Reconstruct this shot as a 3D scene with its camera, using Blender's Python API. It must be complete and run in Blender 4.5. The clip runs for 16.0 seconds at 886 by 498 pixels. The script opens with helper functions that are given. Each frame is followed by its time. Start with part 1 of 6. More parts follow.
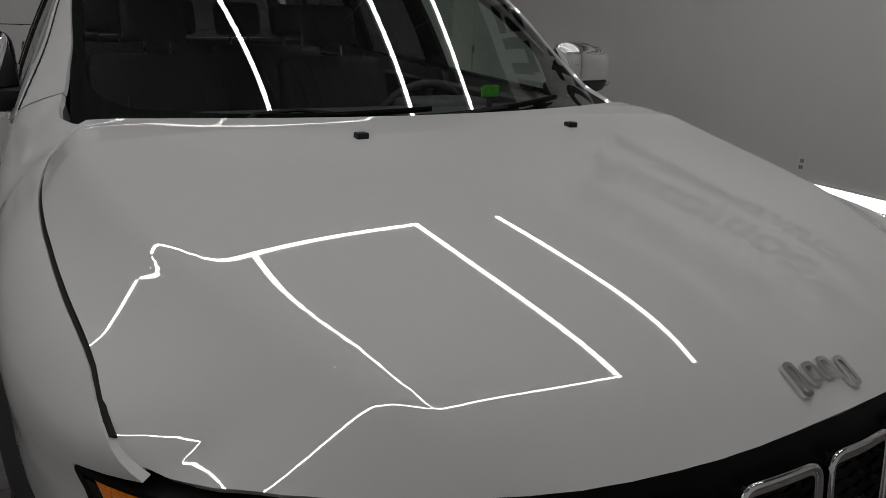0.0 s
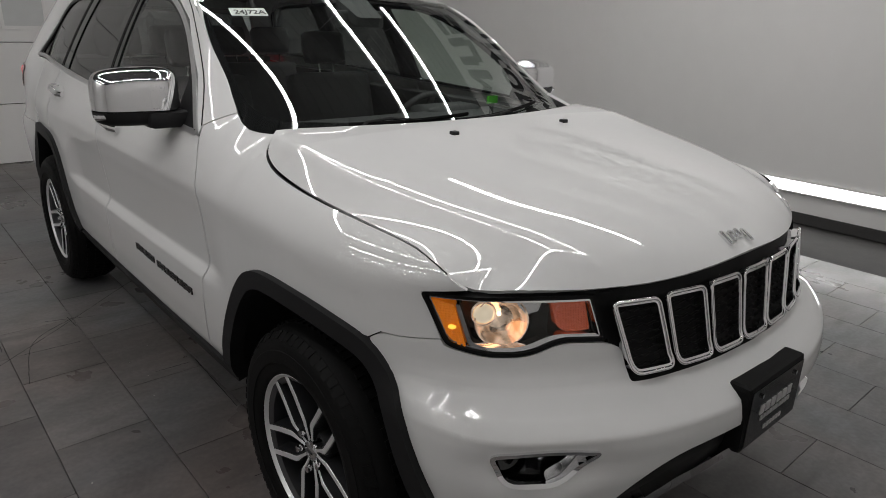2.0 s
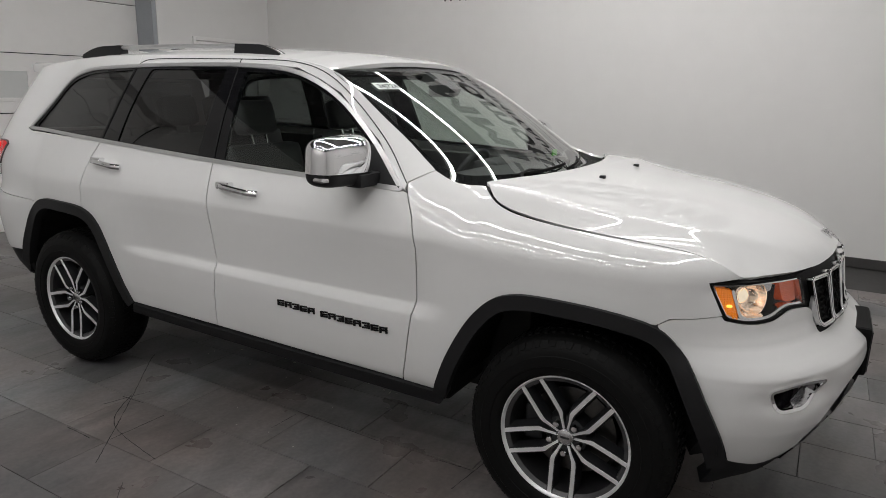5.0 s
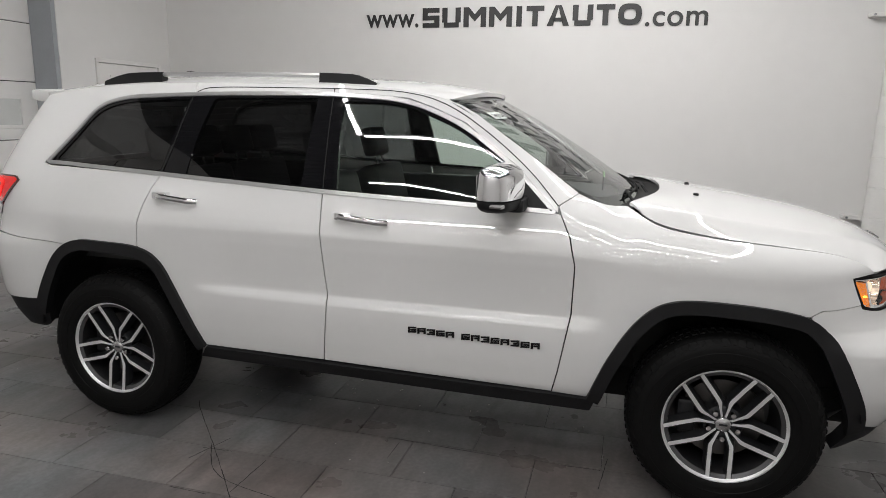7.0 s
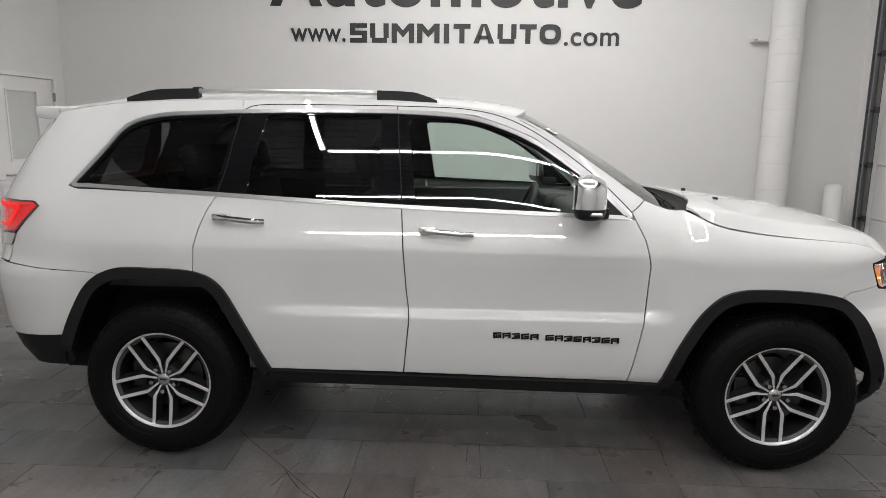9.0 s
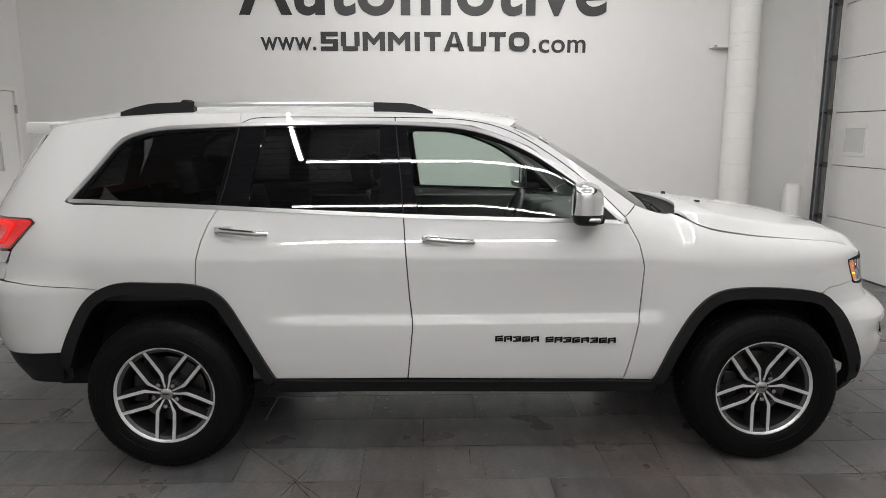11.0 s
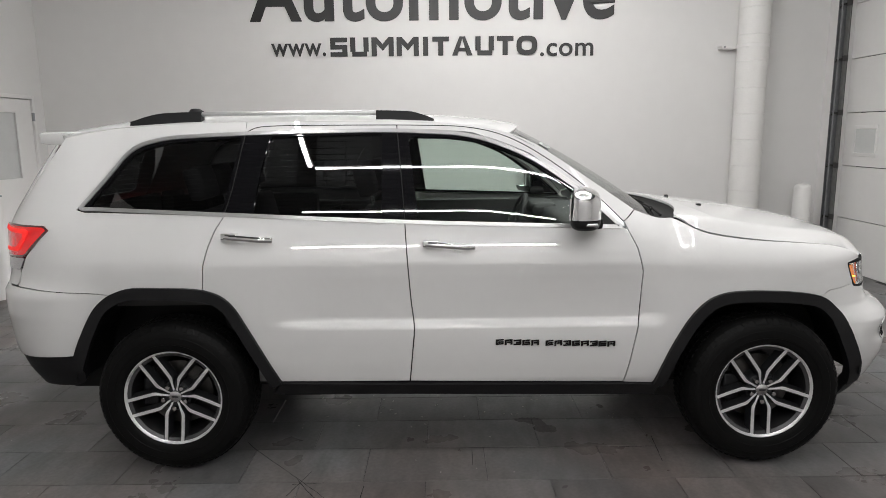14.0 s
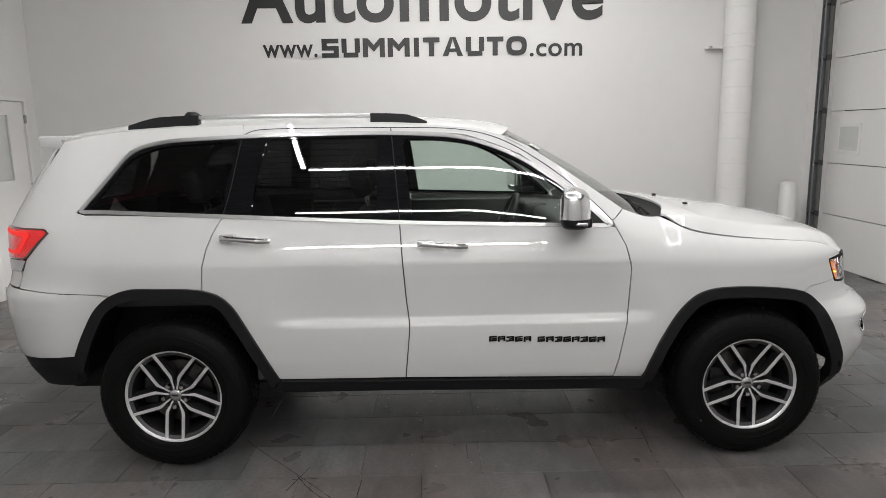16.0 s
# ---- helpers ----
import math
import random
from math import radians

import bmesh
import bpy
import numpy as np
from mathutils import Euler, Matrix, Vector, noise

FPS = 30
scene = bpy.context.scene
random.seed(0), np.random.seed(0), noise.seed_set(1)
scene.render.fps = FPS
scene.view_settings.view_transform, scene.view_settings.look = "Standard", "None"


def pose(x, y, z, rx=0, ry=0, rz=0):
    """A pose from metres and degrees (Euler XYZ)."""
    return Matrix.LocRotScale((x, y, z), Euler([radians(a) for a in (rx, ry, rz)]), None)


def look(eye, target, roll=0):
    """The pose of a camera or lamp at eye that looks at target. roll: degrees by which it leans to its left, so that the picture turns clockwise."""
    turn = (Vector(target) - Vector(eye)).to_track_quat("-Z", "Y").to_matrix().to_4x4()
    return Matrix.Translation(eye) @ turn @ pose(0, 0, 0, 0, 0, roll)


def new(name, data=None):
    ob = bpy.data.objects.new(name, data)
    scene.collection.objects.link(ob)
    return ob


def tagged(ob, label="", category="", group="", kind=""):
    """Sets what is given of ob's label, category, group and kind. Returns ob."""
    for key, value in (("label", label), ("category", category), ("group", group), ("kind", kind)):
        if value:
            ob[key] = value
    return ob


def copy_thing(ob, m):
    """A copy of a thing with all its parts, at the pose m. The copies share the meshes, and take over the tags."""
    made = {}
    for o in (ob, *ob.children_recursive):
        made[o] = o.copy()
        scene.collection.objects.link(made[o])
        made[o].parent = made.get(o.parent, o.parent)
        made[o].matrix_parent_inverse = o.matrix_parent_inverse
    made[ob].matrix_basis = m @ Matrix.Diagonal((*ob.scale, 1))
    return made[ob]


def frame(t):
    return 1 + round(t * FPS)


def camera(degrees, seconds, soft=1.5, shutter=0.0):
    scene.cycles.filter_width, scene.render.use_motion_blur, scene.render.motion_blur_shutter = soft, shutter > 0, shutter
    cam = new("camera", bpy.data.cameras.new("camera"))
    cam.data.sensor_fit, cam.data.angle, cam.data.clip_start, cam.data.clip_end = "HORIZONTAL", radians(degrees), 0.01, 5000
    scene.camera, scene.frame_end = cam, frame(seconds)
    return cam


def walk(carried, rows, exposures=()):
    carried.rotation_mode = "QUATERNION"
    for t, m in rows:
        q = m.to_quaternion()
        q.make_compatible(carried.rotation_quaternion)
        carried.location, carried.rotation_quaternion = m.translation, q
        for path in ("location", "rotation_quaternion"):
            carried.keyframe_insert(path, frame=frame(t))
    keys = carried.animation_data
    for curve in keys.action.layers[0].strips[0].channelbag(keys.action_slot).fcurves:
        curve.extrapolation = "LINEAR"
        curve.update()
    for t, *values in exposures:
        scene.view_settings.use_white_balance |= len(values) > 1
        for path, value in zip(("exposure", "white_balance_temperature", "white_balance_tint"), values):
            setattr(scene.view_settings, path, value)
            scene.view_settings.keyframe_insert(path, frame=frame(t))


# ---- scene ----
cam = camera(67.4, 16.0, soft=0.7)
PATH = [
    (0, (-0.816, -2.565, 1.479), (0.163, -0.95, 0.818), 2.6),
    (0.5, (-1.036, -2.63, 1.498), (0.017, -1.064, 0.836), 2.1),
    (1, (-1.289, -2.715, 1.538), (-0.104, -1.244, 0.881), 1.9),
    (1.5, (-1.529, -2.837, 1.562), (-0.294, -1.407, 0.907), 2.1),
    (2, (-1.715, -2.926, 1.592), (-0.463, -1.511, 0.938), 1.9),
    (2.5, (-1.989, -2.941, 1.614), (-0.686, -1.561, 0.981), 1.7),
    (3, (-2.158, -2.844, 1.602), (-0.764, -1.521, 1.046), 1.6),
    (3.5, (-2.301, -2.671, 1.573), (-0.85, -1.401, 1.047), 1.5),
    (4, (-2.5, -2.517, 1.578), (-0.964, -1.343, 1.063), 1.3),
    (6.5, (-3.549, -1.319, 1.611), (-1.698, -0.681, 1.204), 1.2),
    (7, (-3.61, -1.002, 1.602), (-1.719, -0.491, 1.2), 1.1),
    (7.5, (-3.756, -0.716, 1.605), (-1.834, -0.321, 1.218), 1.0),
    (8, (-3.903, -0.468, 1.621), (-1.957, -0.199, 1.248), 0.8),
    (8.5, (-3.899, -0.188, 1.605), (-1.939, -0.031, 1.238), 0.8),
    (11, (-3.98, 0.196, 1.636), (-2.011, 0.146, 1.287), -0.1),
    (11.5, (-3.99, 0.173, 1.636), (-2.02, 0.138, 1.288), -0.2),
    (12, (-4.002, 0.166, 1.649), (-2.032, 0.147, 1.302), -0.3),
    (12.5, (-4.009, 0.166, 1.664), (-2.039, 0.154, 1.319), -0.4),
    (13, (-4.002, 0.171, 1.664), (-2.033, 0.177, 1.318), -0.5),
    (13.5, (-4.007, 0.148, 1.663), (-2.037, 0.15, 1.317), -0.6),
    (14, (-4.033, 0.131, 1.662), (-2.063, 0.125, 1.318), -0.6),
    (14.5, (-4.106, 0.128, 1.681), (-2.136, 0.11, 1.337), -0.7),
    (15, (-4.179, 0.137, 1.69), (-2.209, 0.11, 1.344), -0.8),
    (15.5, (-4.177, 0.142, 1.689), (-2.207, 0.106, 1.342), -0.8),
    (16, (-4.111, 0.146, 1.681), (-2.142, 0.113, 1.332), -0.9),
]
EXPOSE = [(0.0, -1.34), (0.5, -1.26), (1.0, -0.88), (1.5, -0.72), (2.0, -0.38), (3.0, -0.24), (3.5, -0.18), (4.0, -0.05), (6.5, 0.31), (7.0, 0.42), (8.5, 0.42), (16.0, 0.43)]
walk(cam, [(t, look(eye, target, roll)) for t, eye, target, roll in PATH], EXPOSE)

# ---- light: a windowless studio lit by ceiling tubes and a low wall strip ----
world = bpy.data.worlds.new("world")
scene.world = world
world.use_nodes = True
world.node_tree.nodes["Background"].inputs[0].default_value = (0.5, 0.5, 0.5, 1)
world.node_tree.nodes["Background"].inputs[1].default_value = 0.02
TUBE, STRIP = 48.0, 14.0


# ---- materials ----
def material(name, color, rough=0.5, metal=0.0, coat=0.0, vary=0.0, scale=8.0, bump=0.0, bump_scale=60.0, rough_vary=0.0, random=0.0, spec=0.5, world=False):
    m = bpy.data.materials.new(name)
    m.use_nodes = True
    nodes, links = m.node_tree.nodes, m.node_tree.links
    b = nodes["Principled BSDF"]
    b.inputs["Base Color"].default_value = (*color, 1)
    b.inputs["Roughness"].default_value = rough
    b.inputs["Metallic"].default_value = metal
    b.inputs["Coat Weight"].default_value = coat
    b.inputs["Coat Roughness"].default_value = 0.006
    b.inputs["Coat IOR"].default_value = 1.85
    b.inputs["Specular IOR Level"].default_value = spec
    at = nodes.new("ShaderNodeNewGeometry" if world else "ShaderNodeTexCoord")
    where = at.outputs["Position" if world else "Object"]
    if vary or rough_vary or random:
        big, small = nodes.new("ShaderNodeTexNoise"), nodes.new("ShaderNodeTexNoise")
        for n, k in ((big, scale), (small, scale * 9)):
            n.inputs["Scale"].default_value, n.inputs["Detail"].default_value = k, 6
            links.new(where, n.inputs["Vector"])
        add = nodes.new("ShaderNodeMath")
        add.operation = "ADD"
        links.new(big.outputs["Fac"], add.inputs[0])
        links.new(small.outputs["Fac"], add.inputs[1])
        span = nodes.new("ShaderNodeMapRange")
        span.inputs["From Min"].default_value, span.inputs["From Max"].default_value = 0.6, 1.4
        span.inputs["To Min"].default_value, span.inputs["To Max"].default_value = 1 - vary, 1 + vary
        links.new(add.outputs[0], span.inputs["Value"])
        value = span.outputs[0]
        if random:
            info, spread = nodes.new("ShaderNodeObjectInfo"), nodes.new("ShaderNodeMapRange")
            spread.inputs["To Min"].default_value, spread.inputs["To Max"].default_value = 1 - random, 1 + random
            links.new(info.outputs["Random"], spread.inputs["Value"])
            mult = nodes.new("ShaderNodeMath")
            mult.operation = "MULTIPLY"
            links.new(value, mult.inputs[0])
            links.new(spread.outputs[0], mult.inputs[1])
            value = mult.outputs[0]
        tone = nodes.new("ShaderNodeVectorMath")
        tone.operation = "SCALE"
        tone.inputs[0].default_value = color
        links.new(value, tone.inputs["Scale"])
        links.new(tone.outputs[0], b.inputs["Base Color"])
        if rough_vary:
            r = nodes.new("ShaderNodeMapRange")
            r.inputs["From Min"].default_value, r.inputs["From Max"].default_value = 0.7, 1.3
            r.inputs["To Min"].default_value, r.inputs["To Max"].default_value = rough - rough_vary, rough + rough_vary
            links.new(add.outputs[0], r.inputs["Value"])
            links.new(r.outputs[0], b.inputs["Roughness"])
    if bump:
        n, k = nodes.new("ShaderNodeTexNoise"), nodes.new("ShaderNodeBump")
        n.inputs["Scale"].default_value, n.inputs["Detail"].default_value = bump_scale, 4
        k.inputs["Strength"].default_value, k.inputs["Distance"].default_value = bump, 0.004
        links.new(where, n.inputs["Vector"])
        links.new(n.outputs["Fac"], k.inputs["Height"])
        links.new(k.outputs[0], b.inputs["Normal"])
    return m


def glow(name, color, strength, rough=0.5, metal=0.0, glow_patches=0.0):
    m = bpy.data.materials.new(name)
    m.use_nodes = True
    nodes, links = m.node_tree.nodes, m.node_tree.links
    b = nodes["Principled BSDF"]
    b.inputs["Base Color"].default_value = (*color, 1)
    b.inputs["Roughness"].default_value, b.inputs["Metallic"].default_value = rough, metal
    b.inputs["Emission Color"].default_value = (*color, 1)
    b.inputs["Emission Strength"].default_value = strength
    m.cycles.emission_sampling = "FRONT" if strength > 5 else "NONE"
    # noise makes the emission patchy, in place of light caught by a reflector
    if glow_patches:
        v, k, at = (nodes.new(n) for n in ("ShaderNodeTexNoise", "ShaderNodeMapRange", "ShaderNodeTexCoord"))
        v.inputs["Scale"].default_value, v.inputs["Detail"].default_value, v.inputs["Distortion"].default_value = glow_patches, 3.0, 1.2
        k.inputs["From Min"].default_value, k.inputs["From Max"].default_value = 0.38, 0.68
        k.inputs["To Min"].default_value, k.inputs["To Max"].default_value = 0.04 * strength, 2.4 * strength
        links.new(at.outputs["Object"], v.inputs["Vector"])
        links.new(v.outputs["Fac"], k.inputs["Value"])
        links.new(k.outputs[0], b.inputs["Emission Strength"])
    return m


def ribbed(name, color, strength):
    """A lit lens with small moulded squares."""
    m = glow(name, color, strength, 0.15)
    nodes, links = m.node_tree.nodes, m.node_tree.links
    b = nodes["Principled BSDF"]
    b.inputs["Coat Weight"].default_value = 1.0
    at, v, k, n = (nodes.new(q) for q in ("ShaderNodeTexCoord", "ShaderNodeTexVoronoi", "ShaderNodeBump", "ShaderNodeMapRange"))
    v.inputs["Scale"].default_value, v.inputs["Randomness"].default_value = 170.0, 0.15
    k.inputs["Strength"].default_value, k.inputs["Distance"].default_value = 0.9, 0.003
    n.inputs["To Min"].default_value, n.inputs["To Max"].default_value = strength * 1.6, strength * 0.35
    links.new(at.outputs["Object"], v.inputs["Vector"])
    links.new(v.outputs["Distance"], k.inputs["Height"])
    links.new(v.outputs["Distance"], n.inputs["Value"])
    links.new(n.outputs[0], b.inputs["Emission Strength"])
    links.new(k.outputs[0], b.inputs["Normal"])
    return m


def glass(name, color, rough=0.0, gloss_at=0.07):
    """Thin tinted glass: clear through, with a gloss that grows towards grazing; the same from both sides."""
    m = bpy.data.materials.new(name)
    m.use_nodes = True
    nodes, links = m.node_tree.nodes, m.node_tree.links
    nodes.remove(nodes["Principled BSDF"])
    through_, gloss, mix, slant, power, span = (nodes.new(k) for k in ("ShaderNodeBsdfTransparent", "ShaderNodeBsdfGlossy", "ShaderNodeMixShader", "ShaderNodeLayerWeight", "ShaderNodeMath", "ShaderNodeMapRange"))
    through_.inputs[0].default_value = (*color, 1)
    gloss.inputs["Roughness"].default_value = rough
    slant.inputs["Blend"].default_value = 0.5
    power.operation = "POWER"
    power.inputs[1].default_value = 5.0
    span.inputs["To Min"].default_value, span.inputs["To Max"].default_value = gloss_at, 1.0
    links.new(slant.outputs["Facing"], power.inputs[0])
    links.new(power.outputs[0], span.inputs["Value"])
    links.new(span.outputs[0], mix.inputs[0])
    links.new(through_.outputs[0], mix.inputs[1])
    links.new(gloss.outputs[0], mix.inputs[2])
    links.new(mix.outputs[0], nodes["Material Output"].inputs["Surface"])
    return m


PAINT = material("white_paint", (0.735, 0.735, 0.73), 0.45, spec=0.0, coat=1.0, vary=0.012, scale=3)
WALL = material("wall_paint", (0.725, 0.717, 0.705), 0.75, vary=0.02, scale=0.7, bump=0.06, bump_scale=180)
DOORWHITE = material("door_paint", (0.76, 0.75, 0.735), 0.5, vary=0.02, scale=1.5, bump=0.04)
CEILING = material("ceiling_dark", (0.07, 0.07, 0.07), 0.85, vary=0.08)


def tile_material():
    """Worn stone-look tile: warm and cool patches, dark smears, a slightly uneven sheen; each tile a little different."""
    m = material("floor_tile", (0.13, 0.12, 0.116), 0.33, bump=0.10, bump_scale=45, world=True)
    nodes, links = m.node_tree.nodes, m.node_tree.links
    b, at, info = nodes["Principled BSDF"], nodes.new("ShaderNodeNewGeometry"), nodes.new("ShaderNodeObjectInfo")

    def noise_at(scale, detail, stretch=(1, 1, 1), lo=0.35, hi=0.65, to=(0, 1), warp=0.0):
        q, n, r = (nodes.new(k) for k in ("ShaderNodeMapping", "ShaderNodeTexNoise", "ShaderNodeMapRange"))
        q.inputs["Scale"].default_value, q.inputs["Rotation"].default_value = stretch, (0, 0, 0.6)
        n.inputs["Scale"].default_value, n.inputs["Detail"].default_value, n.inputs["Distortion"].default_value = scale, detail, warp
        r.inputs["From Min"].default_value, r.inputs["From Max"].default_value = lo, hi
        r.inputs["To Min"].default_value, r.inputs["To Max"].default_value = to
        links.new(at.outputs["Position"], q.inputs["Vector"])
        links.new(q.outputs[0], n.inputs["Vector"])
        links.new(n.outputs["Fac"], r.inputs["Value"])
        return r.outputs[0]

    def times(p, q):
        k = nodes.new("ShaderNodeMath")
        k.operation = "MULTIPLY"
        links.new(p, k.inputs[0])
        links.new(q, k.inputs[1])
        return k.outputs[0]
    mix = nodes.new("ShaderNodeMix")
    mix.data_type = "RGBA"
    mix.inputs[6].default_value, mix.inputs[7].default_value = (0.150, 0.128, 0.120, 1), (0.118, 0.122, 0.126, 1)
    links.new(noise_at(1.1, 4), mix.inputs[0])
    each = nodes.new("ShaderNodeMapRange")
    each.inputs["To Min"].default_value, each.inputs["To Max"].default_value = 0.80, 1.20
    links.new(info.outputs["Random"], each.inputs["Value"])
    tone = times(each.outputs[0], noise_at(0.7, 5, to=(0.70, 1.22), warp=0.6))
    tone = times(tone, noise_at(5.0, 8, (1, 2.6, 1), to=(0.86, 1.12)))
    tone = times(tone, noise_at(3.2, 7, (0.5, 2.2, 1), lo=0.56, hi=0.78, to=(1.0, 0.62), warp=0.5))
    tone = times(tone, noise_at(48.0, 4, to=(0.90, 1.10)))
    out = nodes.new("ShaderNodeVectorMath")
    out.operation = "SCALE"
    links.new(mix.outputs[2], out.inputs[0])
    links.new(tone, out.inputs["Scale"])
    links.new(out.outputs[0], b.inputs["Base Color"])
    links.new(noise_at(2.3, 6, to=(0.26, 0.42)), b.inputs["Roughness"])
    return m


TILE = tile_material()
GROUT = material("grout", (0.042, 0.040, 0.039), 0.8, vary=0.2)
BASE = material("baseboard_dark", (0.05, 0.048, 0.047), 0.45, vary=0.1)
PLASTIC = material("black_plastic", (0.010, 0.010, 0.011), 0.55, spec=0.3, vary=0.08, scale=12, bump=0.08, bump_scale=400)
GLOSSBLACK = material("gloss_black", (0.006, 0.006, 0.007), 0.035, spec=0.5)
CAVITY = material("dark_cavity", (0.010, 0.010, 0.010), 0.9)
COWL = material("cowl_black", (0.004, 0.004, 0.004), 0.6, spec=0.15, vary=0.1)
CHROME = material("chrome", (0.82, 0.82, 0.83), 0.05, metal=1.0)
SATIN = material("satin_metal", (0.62, 0.62, 0.63), 0.22, metal=1.0, vary=0.03, scale=20)
ALLOY = material("machined_alloy", (0.90, 0.90, 0.91), 0.46, metal=0.7, vary=0.03, scale=30)
POCKET = material("wheel_pocket", (0.035, 0.036, 0.039), 0.34, metal=0.6, vary=0.05)
BARREL = material("wheel_barrel", (0.11, 0.11, 0.115), 0.28, metal=0.85, vary=0.05)
RUBBER = material("rubber", (0.0055, 0.0055, 0.0055), 0.55, spec=0.11, vary=0.15, scale=14, bump=0.12, bump_scale=150)
DISC = material("brake_disc", (0.13, 0.125, 0.12), 0.38, metal=1.0, vary=0.08)
SEAT = material("seat_leather", (0.045, 0.045, 0.047), 0.5, vary=0.1, bump=0.15, bump_scale=120)
CABIN = material("cabin_trim", (0.075, 0.075, 0.076), 0.6, vary=0.08)
GREYTRIM = material("grey_headliner", (0.22, 0.21, 0.20), 0.8, vary=0.05)
INK = material("sign_black", (0.018, 0.018, 0.018), 0.5)
PAPER = material("paper", (0.62, 0.68, 0.64), 0.6)
GREEN = material("green_plastic", (0.12, 0.62, 0.05), 0.4)
STEEL = material("galvanised", (0.32, 0.33, 0.34), 0.45, metal=0.8, vary=0.15, scale=25)
STILE = material("end_stile", (0.15, 0.152, 0.148), 0.5, metal=0.3, vary=0.15, scale=14)
DARKSTEEL = material("dark_steel", (0.06, 0.06, 0.058), 0.5, metal=0.6, vary=0.2, scale=25)
JAMB = material("grey_jamb", (0.34, 0.36, 0.38), 0.6, vary=0.06)
PIPE = material("pipe_wrap", (0.76, 0.75, 0.73), 0.6, vary=0.03, scale=5, bump=0.25, bump_scale=25)
CLEAR = glass("clear_lens", (0.97, 0.97, 0.97), gloss_at=0.04)
WSGLASS = glass("windscreen_glass", (0.70, 0.77, 0.73), gloss_at=0.20)
SIDEGLASS = glass("front_glass", (0.78, 0.86, 0.81), gloss_at=0.085)
PRIVACY = glass("privacy_glass", (0.15, 0.155, 0.158), gloss_at=0.11)
FROST = material("frosted_pane", (0.60, 0.61, 0.60), 0.25, vary=0.04)
TUBELIGHT = glow("tube_light", (1.0, 0.985, 0.975), TUBE)
STRIPLIGHT = glow("strip_light", (1.0, 0.99, 0.98), STRIP)
LAMPBODY = material("lamp_body", (0.07, 0.068, 0.066), 0.25, metal=0.5, vary=0.1)
LENSGLOW = glow("projector_lens", (1.0, 0.86, 0.64), 0.50, rough=0.12)
BULB = glow("warm_bulb", (1.0, 0.70, 0.45), 3.0)
REDGLOW = glow("red_tail_light", (1.0, 0.022, 0.016), 0.34)
REDLENS = ribbed("red_lens", (0.70, 0.008, 0.010), 0.26)
DARKRED = material("dark_red_edge", (0.10, 0.006, 0.006), 0.15, coat=1.0)
SIGNAL = ribbed("signal_lens", (0.62, 0.10, 0.03), 0.12)
AMBER = ribbed("amber_lens", (1.0, 0.27, 0.012), 0.20)
AMBERBULB = glow("amber_bulb", (1.0, 0.50, 0.06), 1.6)
# the bulb's warm light on the bowl, painted as uneven emission
REFLECTGLOW = glow("self_lit_reflector", (0.90, 0.70, 0.54), 0.26, rough=0.12, metal=1.0, glow_patches=22)
TRIM = material("satin_trim", (0.50, 0.50, 0.50), 0.32, metal=0.65, vary=0.03, scale=20)
SCUFF = material("rubber_scuff", (0.012, 0.011, 0.011), 0.7)
DEBRIS = material("pale_debris", (0.45, 0.43, 0.40), 0.6)
PRINT = material("dull_print", (0.5, 0.5, 0.5), 0.5)


# ---- mesh helpers ----
def part(name, bm, mat, parent=None, label="", smooth=0):
    me = bpy.data.meshes.new(name)
    if isinstance(bm, bmesh.types.BMesh):
        if smooth:
            for f in bm.faces:
                f.smooth = True
            for e in bm.edges:
                if len(e.link_faces) == 2 and e.calc_face_angle(0) > radians(smooth):
                    e.smooth = False
        bm.to_mesh(me)
        bm.free()
    else:
        verts, faces, normals = bm
        me.from_pydata(verts, [], faces)
        me.shade_smooth()
        if normals is not None:
            me.normals_split_custom_set_from_vertices(normals)
    me.materials.append(mat)
    ob = new(name, me)
    ob.parent = parent
    if label:
        ob["label"] = label
    return ob


def empty(name, parent=None, m=None):
    ob = new(name)
    ob.parent = parent
    ob.empty_display_size = 0.1
    if m is not None:
        ob.matrix_basis = m
    return ob


def box(bm, lo, hi, bevel=0.0, m=None, seg=2):
    """A box between two corners, bevelled."""
    lo, hi = Vector(lo), Vector(hi)
    made = bmesh.ops.create_cube(bm, size=1.0, matrix=Matrix.LocRotScale((lo + hi) / 2, None, hi - lo))["verts"]
    if bevel:
        edges = list({e for v in made for e in v.link_edges})
        made = bmesh.ops.bevel(bm, geom=edges, offset=bevel, segments=seg, affect="EDGES", profile=0.6)["verts"]
        made = list({v for v in made})
    if m is not None:
        all_ = set(made)
        for v in made:
            for e in v.link_edges:
                all_.add(e.other_vert(v))
        bmesh.ops.transform(bm, matrix=m, verts=list(all_))
    return bm


def boxes(*rows, bevel=0.0, m=None):
    bm = bmesh.new()
    for lo, hi in rows:
        box(bm, lo, hi, bevel, m)
    return bm


def cylinder(bm, r, depth, m, seg=32, r2=None, caps=True):
    bmesh.ops.create_cone(bm, cap_ends=caps, segments=seg, radius1=r, radius2=r if r2 is None else r2, depth=depth, matrix=m)
    return bm


